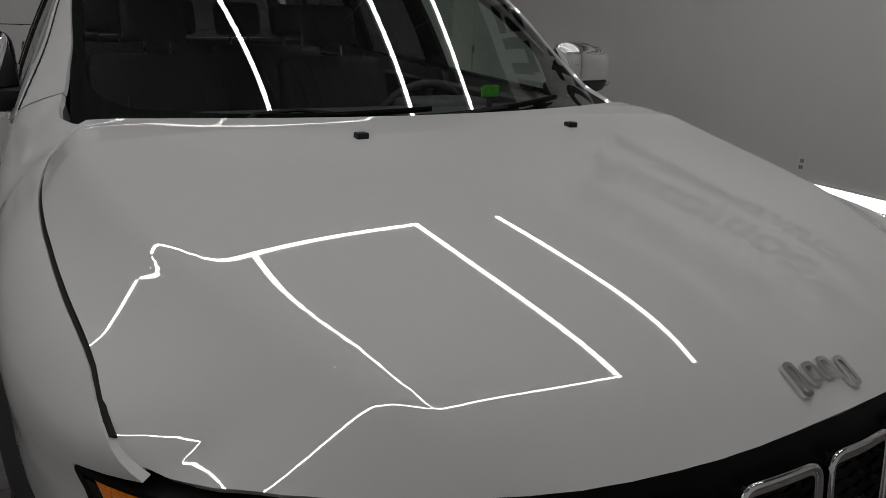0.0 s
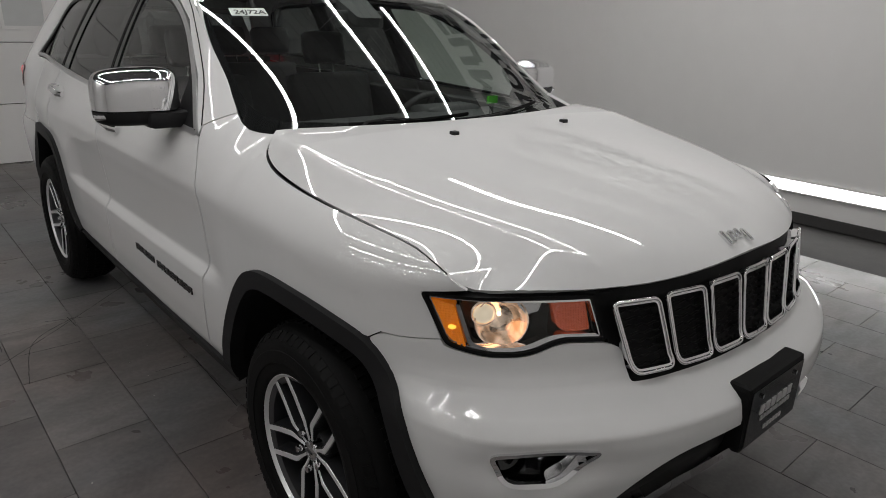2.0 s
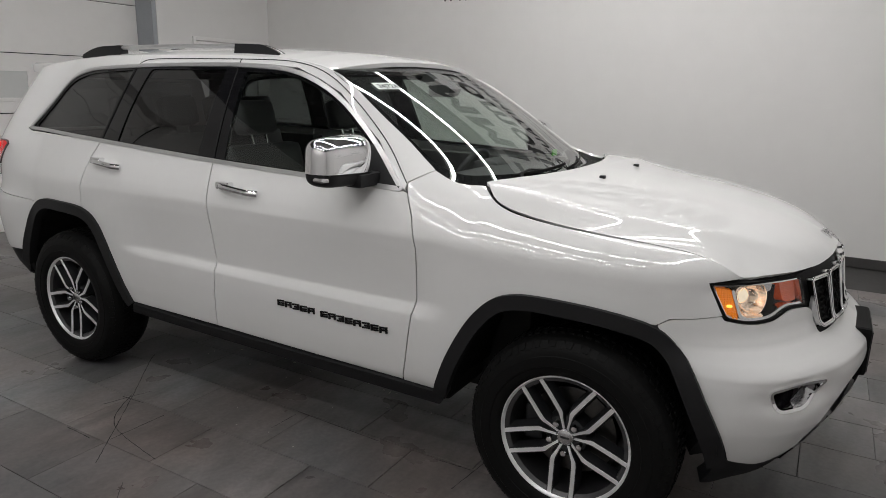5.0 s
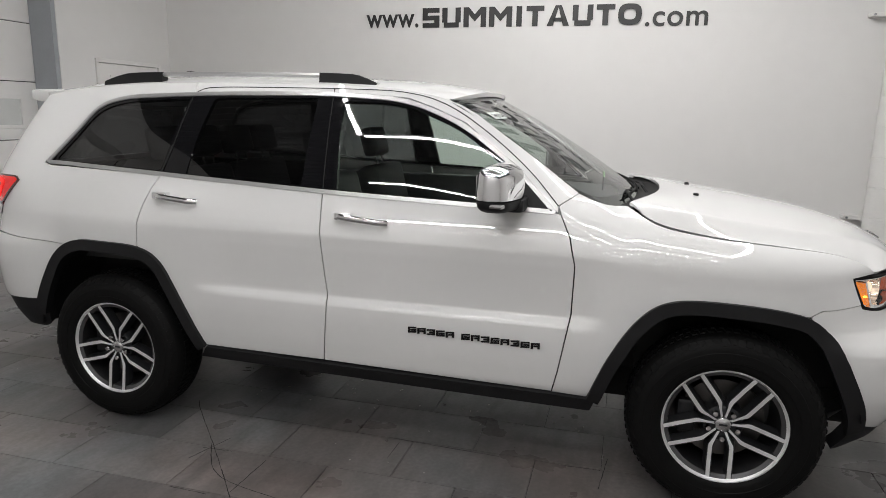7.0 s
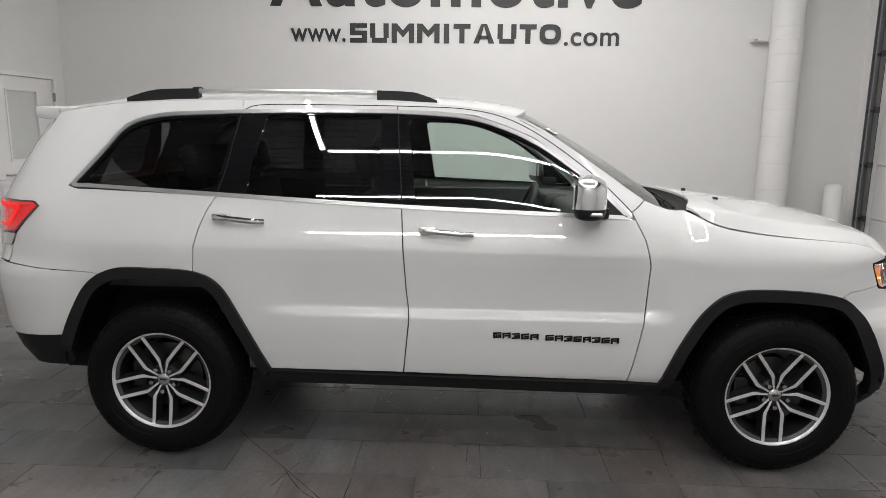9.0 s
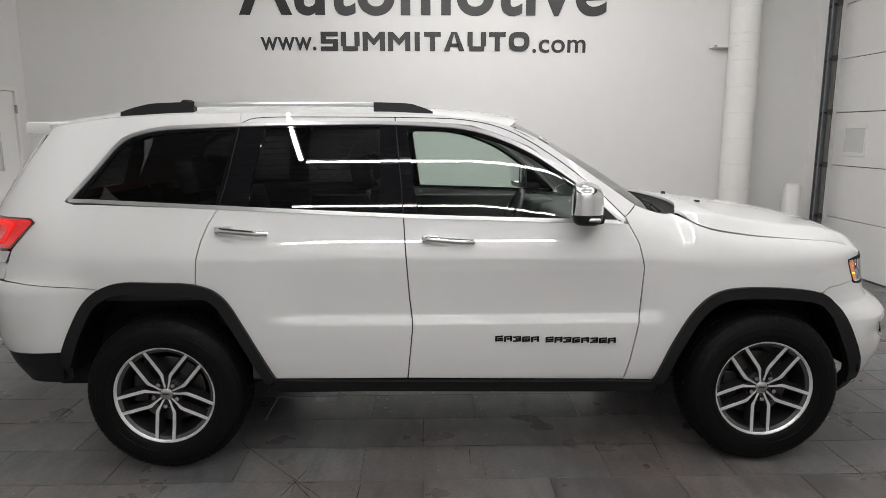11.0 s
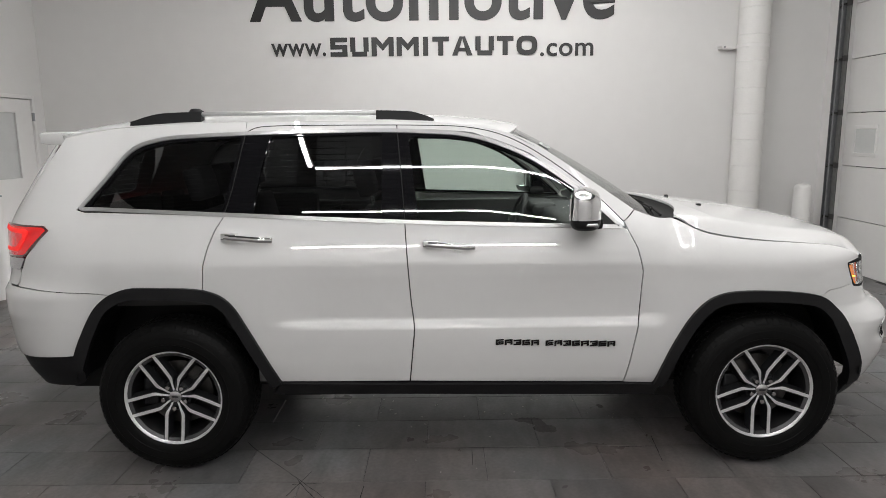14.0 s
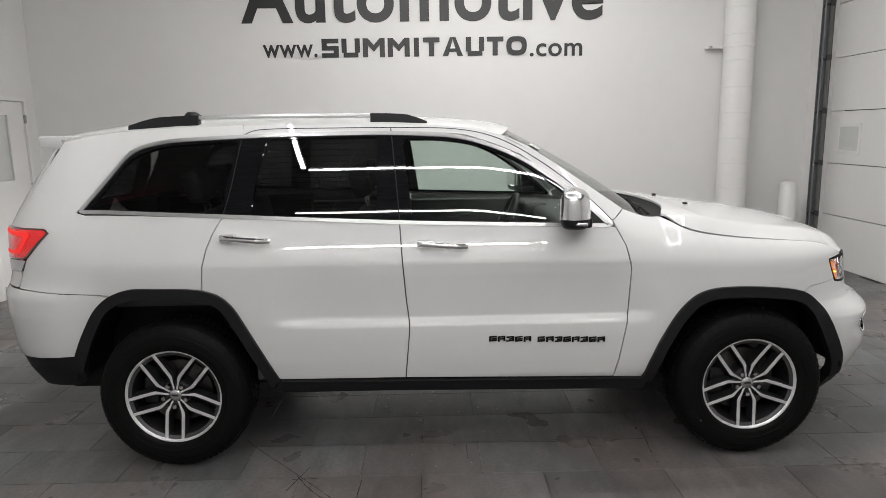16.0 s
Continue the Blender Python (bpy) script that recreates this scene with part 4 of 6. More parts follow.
    blade = rounded([(0.872, 0.990, 0.004), (0.838, 0.897, 0.01), (0.80, 0.886, 0.02), (0.72, 0.886, 0.03), (0.64, 0.915, 0.03), (0.535, 0.911, 0.004), (0.535, 0.918, 0.003), (0.645, 0.925, 0.03), (0.72, 0.896, 0.03), (0.80, 0.895, 0.02), (0.830, 0.905, 0.01), (0.862, 0.990, 0.003)], step=0.012)
    part("chrome_blade", patch(skin, blade, step=0.012, depth=0.03, lift=-0.007, side=side), CHROME, lamp)
    facet = rounded([(0.735, 0.998, 0.004), (0.700, 0.965, 0.004), (0.672, 0.972, 0.004), (0.662, 0.997, 0.004)], step=0.012)
    part("facet", patch(skin, facet, step=0.02, depth=0.03, lift=-0.035, side=side), SATIN, lamp)

    def aimed(s, z, deep, turn):
        x, y, z = (float(v) for v in skin(s, z))
        nx, ny = float(np.interp(s, SS, NX)), float(np.interp(s, SS, NY))
        way = Vector((side * math.sin(radians(turn)), -math.cos(radians(turn)), 0.04))
        return Matrix.Translation((side * (x - deep * nx), y - deep * ny, z)) @ way.to_track_quat("Z", "Y").to_matrix().to_4x4()
    aim = aimed(0.762, 0.942, 0.066, 38)
    bm = lathe([(0.0, -0.026), (0.020, -0.024), (0.038, -0.014), (0.052, 0.006), (0.060, 0.030), (0.063, 0.030)], 40, "z")
    bmesh.ops.transform(bm, matrix=aim, verts=bm.verts)
    part("reflector", bm, REFLECTGLOW, lamp, "reflector bowl with painted warm glow", smooth=50)
    bm = bmesh.new()
    bmesh.ops.create_uvsphere(bm, u_segments=12, v_segments=8, radius=0.006, matrix=aim @ Matrix.Translation((0, 0, -0.018)))
    part("bulb", bm, BULB, lamp, "lit warm bulb", smooth=60)
    aim = aimed(0.806, 0.960, 0.038, 34)
    bm = lathe([(0.0, 0.016), (0.010, 0.0145), (0.019, 0.008), (0.024, 0.0), (0.024, -0.004)], 36, "z")
    bmesh.ops.transform(bm, matrix=aim, verts=bm.verts)
    part("projector", bm, LENSGLOW, lamp, "lit pale projector lens", smooth=50)
    bm = lathe([(0.0245, -0.004), (0.0245, 0.003), (0.027, 0.005), (0.0295, 0.003), (0.0295, -0.004)], 36, "z")
    bmesh.ops.transform(bm, matrix=aim, verts=bm.verts)
    # the ring shares the bowl's painted glow
    part("projector_ring", bm, REFLECTGLOW, lamp, smooth=50)
    ob = part("lens", patch(skin, shrink(LAMP, 0.010), step=0.025, depth=0, lift=0.0015, side=side), CLEAR, lamp, "clear outer lens")
    ob.visible_shadow = False
    # fog lamp
    # dark sheet added behind the wing and bumper seam, as its shade
    part("seam_shade_backing", patch(skin, rounded([(0.70, 0.84, 0.02), (1.10, 0.84, 0.02), (1.10, 0.93, 0.02), (0.98, 0.95, 0.02), (0.93, 0.91, 0.02), (0.84, 0.86, 0.02)], step=0.04), step=0.05, depth=0, lift=-0.028, side=side), CAVITY, car)
    fog = empty("fog_lamp", car)
    FOG = rounded([(0.790, 0.688, 0.025), (0.758, 0.604, 0.03), (0.640, 0.604, 0.04), (0.560, 0.692, 0.02), (0.67, 0.706, 0.1)], step=0.02)
    part("surround", patch(skin, FOG, [shrink(FOG, 0.010)], step=0.015, depth=0.03, lift=0.006, side=side), CHROME, fog, "chrome fog lamp surround")
    part("dark_backing", patch(skin, shrink(FOG, 0.006), step=0.03, depth=0, lift=-0.05, side=side), GLOSSBLACK, fog)
    inset = rounded([(0.668, 0.612, 0.01), (0.632, 0.614, 0.02), (0.566, 0.688, 0.008), (0.612, 0.688, 0.01), (0.624, 0.652, 0.02), (0.672, 0.632, 0.01)], step=0.015)
    part("scoop", patch(skin, inset, step=0.015, depth=0.004, lift=-0.026, side=side), SATIN, fog)
    x, y, z = (float(v) for v in skin(0.745, 0.655))
    bm = lathe([(0.0, -0.010), (0.02, -0.008), (0.032, 0.0), (0.038, 0.004), (0.038, 0.03)], 28, "z")
    bmesh.ops.transform(bm, matrix=Matrix.Translation((side * (x - 0.02), y + 0.035, z)) @ pose(0, 0, 0, -90, 0, side * 25) @ pose(0, 0, 0, 180, 0, 0), verts=bm.verts)
    part("fog_light", bm, GLOSSBLACK, fog, "dark fog light", smooth=50)
    # tail lamp
    part("tail_core", patch(skin, shrink(TAIL, -0.015), step=0.05, depth=0, lift=-0.045, side=side), CAVITY, car)
    tail = empty("tail_lamp", car)
    part("lens", patch(skin, TAIL, step=0.025, depth=0.03, lift=0.006, side=side), REDLENS, tail, "red tail lamp lens")
    part("light_bar", patch(skin, rounded([(4.925, 1.215, 0.02), (4.985, 1.120, 0.02), (5.25, 1.105, 0.02), (5.25, 1.120, 0.01), (5.00, 1.136, 0.03), (4.948, 1.205, 0.02), (5.25, 1.222, 0.02), (5.25, 1.232, 0.01), (4.95, 1.226, 0.02)], step=0.02), step=0.02, depth=0.004, lift=0.009, side=side), REDGLOW, tail, "glowing red light loop")
    part("lens_rim", patch(skin, shrink(TAIL, -0.001), [shrink(TAIL, 0.007)], step=0.02, depth=0.02, lift=0.0075, side=side), DARKRED, tail, "dark red lens edge")
    low = rounded([(4.958, 1.088, 0.01), (4.99, 1.03, 0.015), (5.20, 1.02, 0.02), (5.30, 1.068, 0.02)], step=0.02)
    part("reverse_lens", patch(skin, low, step=0.02, depth=0.02, lift=0.004, side=side), SATIN, tail, "clear reversing lamp lens")

# seamless front: fascia, grille, lower intake
FASCIA = [(0, 0.800), (0.25, 0.799), (0.40, 0.797), (0.452, 0.798, 0.01), (0.470, 0.876, 0.015), (0.512, 0.895, 0.02), (0.628, 0.906, 0.04), (0.70, 0.8765, 0.05), (0.80, 0.8735, 0.05), (0.892, 0.892, 0.01), (0.900, 0.9065, 0.004), (1.01, 0.8895, 0.03), (1.058, 0.8855, 0.02), (1.098, 0.860, 0.01), (1.075, 0.835, 0.03), (1.025, 0.785, 0.03), (0.968, 0.70, 0.05), (0.930, 0.612, 0.05), (0.842, 0.412, 0.01), (0.727, 0.382, 0.05), (0.643, 0.408, 0.03), (0.595, 0.435, 0.03), (0.538, 0.527, 0.06), (0.461, 0.602, 0.06), (0.372, 0.645, 0.08), (0.24, 0.660, 0.08), (0, 0.666)]
whole = rounded(mirrored(FASCIA), 0.015, 0.03)
part("front_bumper", patch(face, whole, [np.array(FOG) * (k, 1) for k in (1, -1)], step=0.016, gap=GAP), PAINT, car, "white front bumper")
GRILLE = mirrored([(0, 1.034), (0.30, 1.028), (0.548, 1.010), (0.50, 0.89), (0.462, 0.80), (0.42, 0.792), (0.2, 0.794), (0, 0.796)])
grille = part("grille_panel", patch(face, rounded(GRILLE, 0.012, 0.03), step=0.03, depth=0.02, lift=-0.012), COWL, car, "black grille panel")
lid = mirrored([(0, 1.040), (0.40, 1.032), (0.72, 1.020), (0.85, 1.016), (0.85, 1.004), (0.72, 1.008), (0.548, 1.004), (0.4, 1.012), (0, 1.022)])
part("grille_top_seal", patch(face, rounded(lid, 0.004, 0.03), step=0.03, depth=0.04, lift=-0.020), CAVITY, car)
for k in range(-3, 4):
    m, w, lean = 0.140 * k, 0.064, 0.0092 * k
    tall = 1.000 - 0.0010 * k * k
    slot = rounded([(m - w + lean, tall, 0.020), (m + w + lean, tall, 0.020), (m + w - lean - 0.006, 0.812, 0.022), (m - w - lean + 0.006, 0.812, 0.022)], step=0.02)
    ring = part("grille_ring", patch(face, slot, [shrink(slot, 0.009)], step=0.012, depth=0.034, lift=0.020), CHROME, grille, "chrome grille slot ring")
    x, y, z = face(slot[:, 0], slot[:, 1])
    nn = normals_of(face, slot[:, 0], slot[:, 1])
    part("ring_bead", tube([(a + 0.019 * n[0], b + 0.019 * n[1], c + 0.019 * n[2]) for a, b, c, n in zip(x, y, z, nn)], 0.0048, 8, closed=True), CHROME, grille, "bright chrome ring edge", smooth=60)
    part("slot_back", patch(face, shrink(slot, 0.010), step=0.04, depth=0, lift=-0.010), CAVITY, grille)
    bm = bmesh.new()
    for row in range(9):
        zz = 0.828 + row * 0.019
        k2 = (zz - 0.812) / 0.19
        us = np.linspace((m - w - lean + 0.006) * (1 - k2) + (m - w + lean) * k2 + 0.014, (m + w - lean - 0.006) * (1 - k2) + (m + w + lean) * k2 - 0.014, 13)
        vs = zz + 0.006 * np.abs(((us - us[0]) / 0.018 + row % 2) % 2 - 1)
        x, y, z = face(us, vs)
        ring_pts = [(a, b - 0.002, c) for a, b, c in zip(x, y, z)]
        add = tube(ring_pts, 0.0035, 5)
        tmp = bpy.data.meshes.new("tmp")
        add.to_mesh(tmp)
        add.free()
        bm.from_mesh(tmp)
        bpy.data.meshes.remove(tmp)
    part("slot_mesh", bm, COWL, grille, "black honeycomb mesh")
INTAKE = mirrored([(0, 0.675), (0.30, 0.66), (0.48, 0.60), (0.56, 0.52), (0.66, 0.36), (0.54, 0.35), (0.43, 0.41), (0.34, 0.47), (0.21, 0.515), (0, 0.525)])
part("lower_intake", patch(face, rounded(INTAKE, 0.02, 0.03), step=0.03, depth=0.03, lift=-0.030), COWL, car, "black lower intake")
strip_ = mirrored([(0, 0.600), (0.22, 0.592), (0.36, 0.560), (0.46, 0.500), (0.545, 0.405), (0.590, 0.345), (0.56, 0.335), (0.50, 0.415), (0.44, 0.468), (0.34, 0.526), (0.21, 0.558), (0, 0.566)])
part("bumper_strip", patch(face, rounded(strip_, 0.012, 0.03), step=0.02, depth=0.03, lift=-0.004), CHROME, car, "chrome lower bumper strip")
apron = mirrored([(0, 0.345), (0.5, 0.345), (0.90, 0.345), (0.86, 0.25), (0, 0.25)])
part("chin_cladding", patch(face, rounded(apron, 0.02, 0.04), step=0.04, depth=0.05, lift=-0.13), PLASTIC, car, "black chin cladding")

# number plate carrier
plate = empty("plate_carrier", car)
y0 = float(skin(0.0, 0.60)[1]) + 0.035
part("carrier", boxes(((-0.205, y0 - 0.035, 0.575), (0.120, y0 + 0.03, 0.762)), bevel=0.014), COWL, plate, "black plastic plate carrier")
part("insert", boxes(((-0.190, y0 - 0.038, 0.590), (0.105, y0 - 0.034, 0.748)), bevel=0.001), GLOSSBLACK, plate)
for lo, step_, n, za, zb in ((-0.135, 0.032, 6, 0.668, 0.694), (-0.125, 0.0175, 10, 0.648, 0.661), (-0.095, 0.018, 6, 0.612, 0.624)):
    for k in range(n):
        part("print_bar", boxes(((lo + step_ * k, y0 - 0.0405, za), (lo + step_ * (k + 0.72), y0 - 0.0375, zb))), PRINT, plate)
for x in (-0.14, 0.055):
    part("screw", cylinder(bmesh.new(), 0.006, 0.006, pose(x, y0 - 0.040, 0.726, 90, 0, 0), 10), CHROME, plate)

# ---- bonnet ----
_by = np.linspace(-2.3, -0.8, 600)
_wx, _wy, _wz = (v[::-1] for v in skin(WING_TOP[:, 0], WING_TOP[:, 1]))
_in = _wy < -1.07
_bw, _bl = (np.interp(_by, _wy[_in], v[_in]) for v in (_wx, _wz))
_bw, _bl = gsm(_bw, 8), gsm(_bl, 8)


def bonnet_free(ax, y):
    """Height of the bonnet before its sides are drawn to the wings: a crown, a crease each side and a rolled nose."""
    v = (y + 1.6) / 0.5
    w = np.minimum(v, 0.75)
    z = np.polyval((-.00334, .00856, -.02164, .06222, 1.21636), v)
    z = z - np.polyval((-.04119, -.06803, .081), w) * ax ** 2 - np.polyval((.04421, .00809), w) * ax ** 4
    d = 0.009 * np.logaddexp(0, (ax - np.polyval((-.0849, .1422, .71481), v)) / 0.009)
    z = z - np.polyval((.09419, .27908, .38192, .57819), w) * d - np.polyval((2.31789, .03059, -1.78019), w) * d ** 2
    nose = y - np.interp(ax, PX[:1200], PY[:1200])
    wide = np.interp(y, _by, _bw)
    return z - 0.06341 * np.exp(-np.maximum(nose, 0) / 0.09247) * (1 - np.minimum(ax / wide, 1) ** 4)


_miss = gsm(_bl + 0.001 - bonnet_free(_bw, _by), 6)
_fx = np.linspace(0, 0.8, 100)
_front = gsm(np.interp(_fx, (0, .2, .4, .5, .6, .75), (1.042, 1.028, 1.012, 1.009, 1.010, 1.016)), 8)


def bonnet(x, y):
    """Height of the bonnet; its sides meet the wings."""
    ax = np.abs(x)
    wide, miss = (np.interp(y, _by, v) for v in (_bw, _miss))
    z = bonnet_free(ax, y) + miss * np.minimum(ax / wide, 1.03) ** 8
    line = np.interp(ax, PX[:1200], PY[:1200])
    lip = np.interp(ax, _fx, _front) - bonnet_free(ax, line + 0.006)
    return x, y, z + lip * np.exp(-np.maximum(y - line, 0) / 0.040) * sstep(.90, .64, ax)


nose_line = [(x, float(np.interp(x, PX[:1200], PY[:1200])) + 0.006) for x in np.linspace(0, 0.778, 15)]
edge_line = [(x - 0.002, y) for x, y in zip(_wx, _wy) if y > -1.94]
rear_line = [(x, -1.028 - 0.1457 * (1 - (x / 0.725) ** 2.36)) for x in (0.69, 0.62, 0.5, 0.38, 0.25, 0.12, 0)]
half = nose_line + edge_line + rear_line
BONNET = dense(np.array(mirrored(half)), 0.03)
for side in (-1, 1):
    part("gap_channel", tube([(side * (x - 0.004), y, z - 0.0085) for x, y, z in zip(_wx, _wy, _wz) if y > -1.925], 0.0060, 8), CAVITY, car)
part("bonnet", patch(bonnet, BONNET, step=0.015, depth=0.012, gap=0.004), PAINT, car, "white creased bonnet")
for x in (-0.274, 0.274):
    bm = boxes(((-0.013, -0.011, -0.004), (0.013, 0.012, 0.011)), bevel=0.004)
    bmesh.ops.transform(bm, matrix=Matrix.Translation((x, -1.335, float(bonnet(np.array([x]), np.array([-1.335]))[2][0]))), verts=bm.verts)
    part("washer_nozzle", bm, PLASTIC, car, "black washer nozzle")

# ---- windscreen, roof ----
PILLAR = smooth_line([(1.80, 1.234), (1.865, 1.262), (1.93, 1.303), (2.1, 1.394), (2.30, 1.497), (2.54, 1.624), (2.61, 1.658)], step=0.02)
_pt = np.r_[0, np.cumsum(np.linalg.norm(np.diff(PILLAR, axis=0), axis=1))]
_pt /= _pt[-1]
_oy, _oz = (np.polyval(np.polyfit(_pt, v, 3), _pt) for v in skin(PILLAR[:, 0], PILLAR[:, 1])[1:])
_ex, _ey, _ez = np.array([(.780, -.945, 1.200), (.778, -.890, 1.236), (.769, -.824, 1.281), (.745, -.684, 1.376), (.728, -.523, 1.487), (.697, -.359, 1.594), (.657, -.213, 1.666)]).T
_er = np.r_[0, np.cumsum(np.hypot(np.diff(_ey), np.diff(_ez)))]
_ex, _ey, _ez = (np.polyval(np.polyfit(_er / _er[-1], v, 3), _pt) for v in (_ex, _ey, _ez))


def screen(a, b):
    """The windscreen: a runs across (-1 to 1), b from the cowl (0) to the roof (1)."""
    x, y, z, yc, zc = (np.interp(b, _pt, v) for v in (_ex, _ey, _ez, _oy, _oz))
    bow, mid = 1 - np.abs(a) ** 2.05, b * (1 - b)
    yc, zc = yc - (0.1325 - 0.0434 * b + 0.0407 * mid), zc - 0.0683 + 0.0979 * b + 0.0778 * mid
    return a * (x - 0.003), y + bow * (yc - y), z + bow * (zc - z)


glass_edge = rounded([(-1.0, 0.01, 0.03), (1.0, 0.01, 0.03), (1.0, 1.0, 0.04), (-1.0, 1.0, 0.04)], step=0.05)
ob = part("windscreen", patch(screen, glass_edge, step=0.06, depth=0, lift=-0.004), WSGLASS, car, "clear windscreen")
ob.visible_shadow = False
band = np.array(rounded([(-0.965, 0.135, 0.16), (0.965, 0.135, 0.16), (0.955, 0.965, 0.06), (-0.955, 0.965, 0.06)], step=0.05))
part("screen_band", patch(screen, glass_edge, [band], step=0.05, depth=0.012, lift=-0.008), GLOSSBLACK, car, "black windscreen border")
part("visor_mirror_mount", patch(screen, rounded([(-0.09, 0.80, 0.02), (0.09, 0.80, 0.02), (0.12, 0.97, 0.02), (-0.12, 0.97, 0.02)], step=0.03), step=0.05, depth=0.04, lift=-0.012), CABIN, car)


def roof(a, y):
    """The roof: a across from rail to rail."""
    s = s_of_y(y)
    e = np.interp(s, [2.59, 2.66, 2.80, 2.95, 3.2, 3.5, 3.94, 4.30, 4.63, 4.95], [1.650, 1.672, 1.697, 1.712, 1.724, 1.727, 1.728, 1.722, 1.703, 1.655])
    x, yy, z = skin(s, e)
    bow = 1 - np.abs(a) ** 2.6
    return a * x, y - 0.10 * bow * sstep(0.3, -0.2, y), z + bow * (0.050 + 0.006 * sstep(-0.2, 0.4, y))


part("roof", patch(roof, rounded([(-1, -0.215, 0.01), (1, -0.215, 0.01), (1, 2.05, 0.05), (-1, 2.05, 0.05)], step=0.04), step=0.045, depth=0.02), PAINT, car, "white roof")
spoil = bmesh.new()
box(spoil, (-0.60, 1.95, 1.655), (0.60, 2.27, 1.715), 0.018)
for v in spoil.verts:
    v.co.z -= 0.03 * (abs(v.co.x) / 0.6) ** 2 + (0.02 if v.co.z < 1.68 and v.co.y < 2.1 else 0)
    v.co.y -= 0.10 * (abs(v.co.x) / 0.6) ** 2 if v.co.y > 2.1 else 0
part("roof_spoiler", spoil, PAINT, car, smooth=40)
GATE = mirrored([(0, 0.945), (0.40, 0.948), (0.86, 0.950), (0.88, 1.02), (0.80, 1.06), (0.77, 1.25), (0.80, 1.45), (0.74, 1.64), (0, 1.66)])
REARPANE = rounded(mirrored([(0, 1.27), (0.68, 1.29), (0.62, 1.58), (0, 1.60)]), 0.05, 0.04)
part("tailgate", patch(back, rounded(GATE, 0.02, 0.04), [REARPANE], step=0.05, gap=GAP, out=1), PAINT, car, "white tailgate")
ob = part("rear_screen", patch(back, shrink(REARPANE, -0.003), step=0.06, depth=0, lift=-0.006), PRIVACY, car)
ob.visible_shadow = False
REARB = mirrored([(0, 0.942), (0.60, 0.942), (0.87, 0.944), (0.935, 0.941), (1.085, 0.923), (1.265, 0.9055), (1.287, 0.902), (1.27, 0.85), (1.19, 0.722), (1.135, 0.600), (0.6, 0.585), (0, 0.585)])
part("rear_bumper", patch(back, rounded(REARB, 0.015, 0.03), step=0.03, gap=GAP), PAINT, car, "white rear bumper")
CLAD = mirrored([(0, 0.583), (0.6, 0.583), (1.137, 0.598), (1.115, 0.45), (1.06, 0.425), (0.6, 0.40), (0, 0.40)])
part("rear_cladding", patch(back, rounded(CLAD, 0.02, 0.03), step=0.03, depth=0.05, lift=-0.006), PLASTIC, car, "matt black rear bumper cladding")

# roof rails, aerial fin
for side in (-1, 1):
    rail = empty("roof_rail", car)
    line = smooth_line([(0.555, 0.16, 1.722), (0.552, 0.24, 1.752), (0.548, 0.36, 1.766), (0.545, 0.9, 1.772), (0.54, 1.45, 1.768), (0.535, 1.60, 1.756), (0.53, 1.72, 1.722)], step=0.04)
    part("bar", tube([(side * x, y, z) for x, y, z in line], 0.013, 10, squash=(0.016, 0.012)), TRIM, rail, "satin silver roof bar", smooth=40)
    for lo, hi in ((0.16, 0.46), (1.36, 1.72)):
        pts = [p for p in line if lo - 0.02 <= p[1] <= hi + 0.02]
        bm = bmesh.new()
        up, dn = [], []
        for x, y, z in pts:
            base = 1.715 if y < 0.2 or y > 1.68 else 1.728
            up.append([bm.verts.new((side * (x + dx), y, z + 0.012)) for dx in (-0.02, 0.02)])
            dn.append([bm.verts.new((side * (x + dx), y, base - 0.015)) for dx in (-0.03, 0.03)])
        for i in range(len(pts) - 1):
            bm.faces.new((up[i][0], up[i][1], up[i + 1][1], up[i + 1][0]))
            for k in (0, 1):
                bm.faces.new((up[i][k], dn[i][k], dn[i + 1][k], up[i + 1][k]))
        for i in (0, -1):
            bm.faces.new((up[i][0], up[i][1], dn[i][1], dn[i][0]))
        bmesh.ops.recalc_face_normals(bm, faces=bm.faces)
        part("foot", bm, PLASTIC, rail, "black rail foot", smooth=40)
    part("gasket", tube([(side * x, y, 1.724 - 0.01 * (abs(y - 0.93) / 0.75) ** 4) for x, y, z in line if 0.2 < y < 1.68], 0.01, 8, squash=(0.024, 0.010)), PLASTIC, rail)
bm = lathe([(0.0, 0.055), (0.02, 0.052), (0.034, 0.03), (0.042, 0.0)], 24, "z")
for v in bm.verts:
    v.co.y *= 1.9 - 0.6 * v.co.z / 0.055
    v.co.y += 0.02 * v.co.z / 0.055
bmesh.ops.translate(bm, vec=(0, 1.56, 1.765), verts=bm.verts)
part("aerial_fin", bm, PLASTIC, car, "black aerial fin", smooth=50)

# ---- cowl and wipers ----
def cowl(a, b):
    x0, y0, z0 = a * 0.73, -1.185 + 0.145 * np.abs(a) ** 2.36, 1.247 - 0.020 * np.abs(a) ** 2
    x1, y1, z1 = screen(a, 0 * b + 0.10 - 0.07 * np.abs(a) ** 2)
    return x0 * (1 - b) + x1 * b, y0 * (1 - b) + y1 * b, (z0 * (1 - b) + z1 * b) - 0.02 * np.sin(np.pi * b)


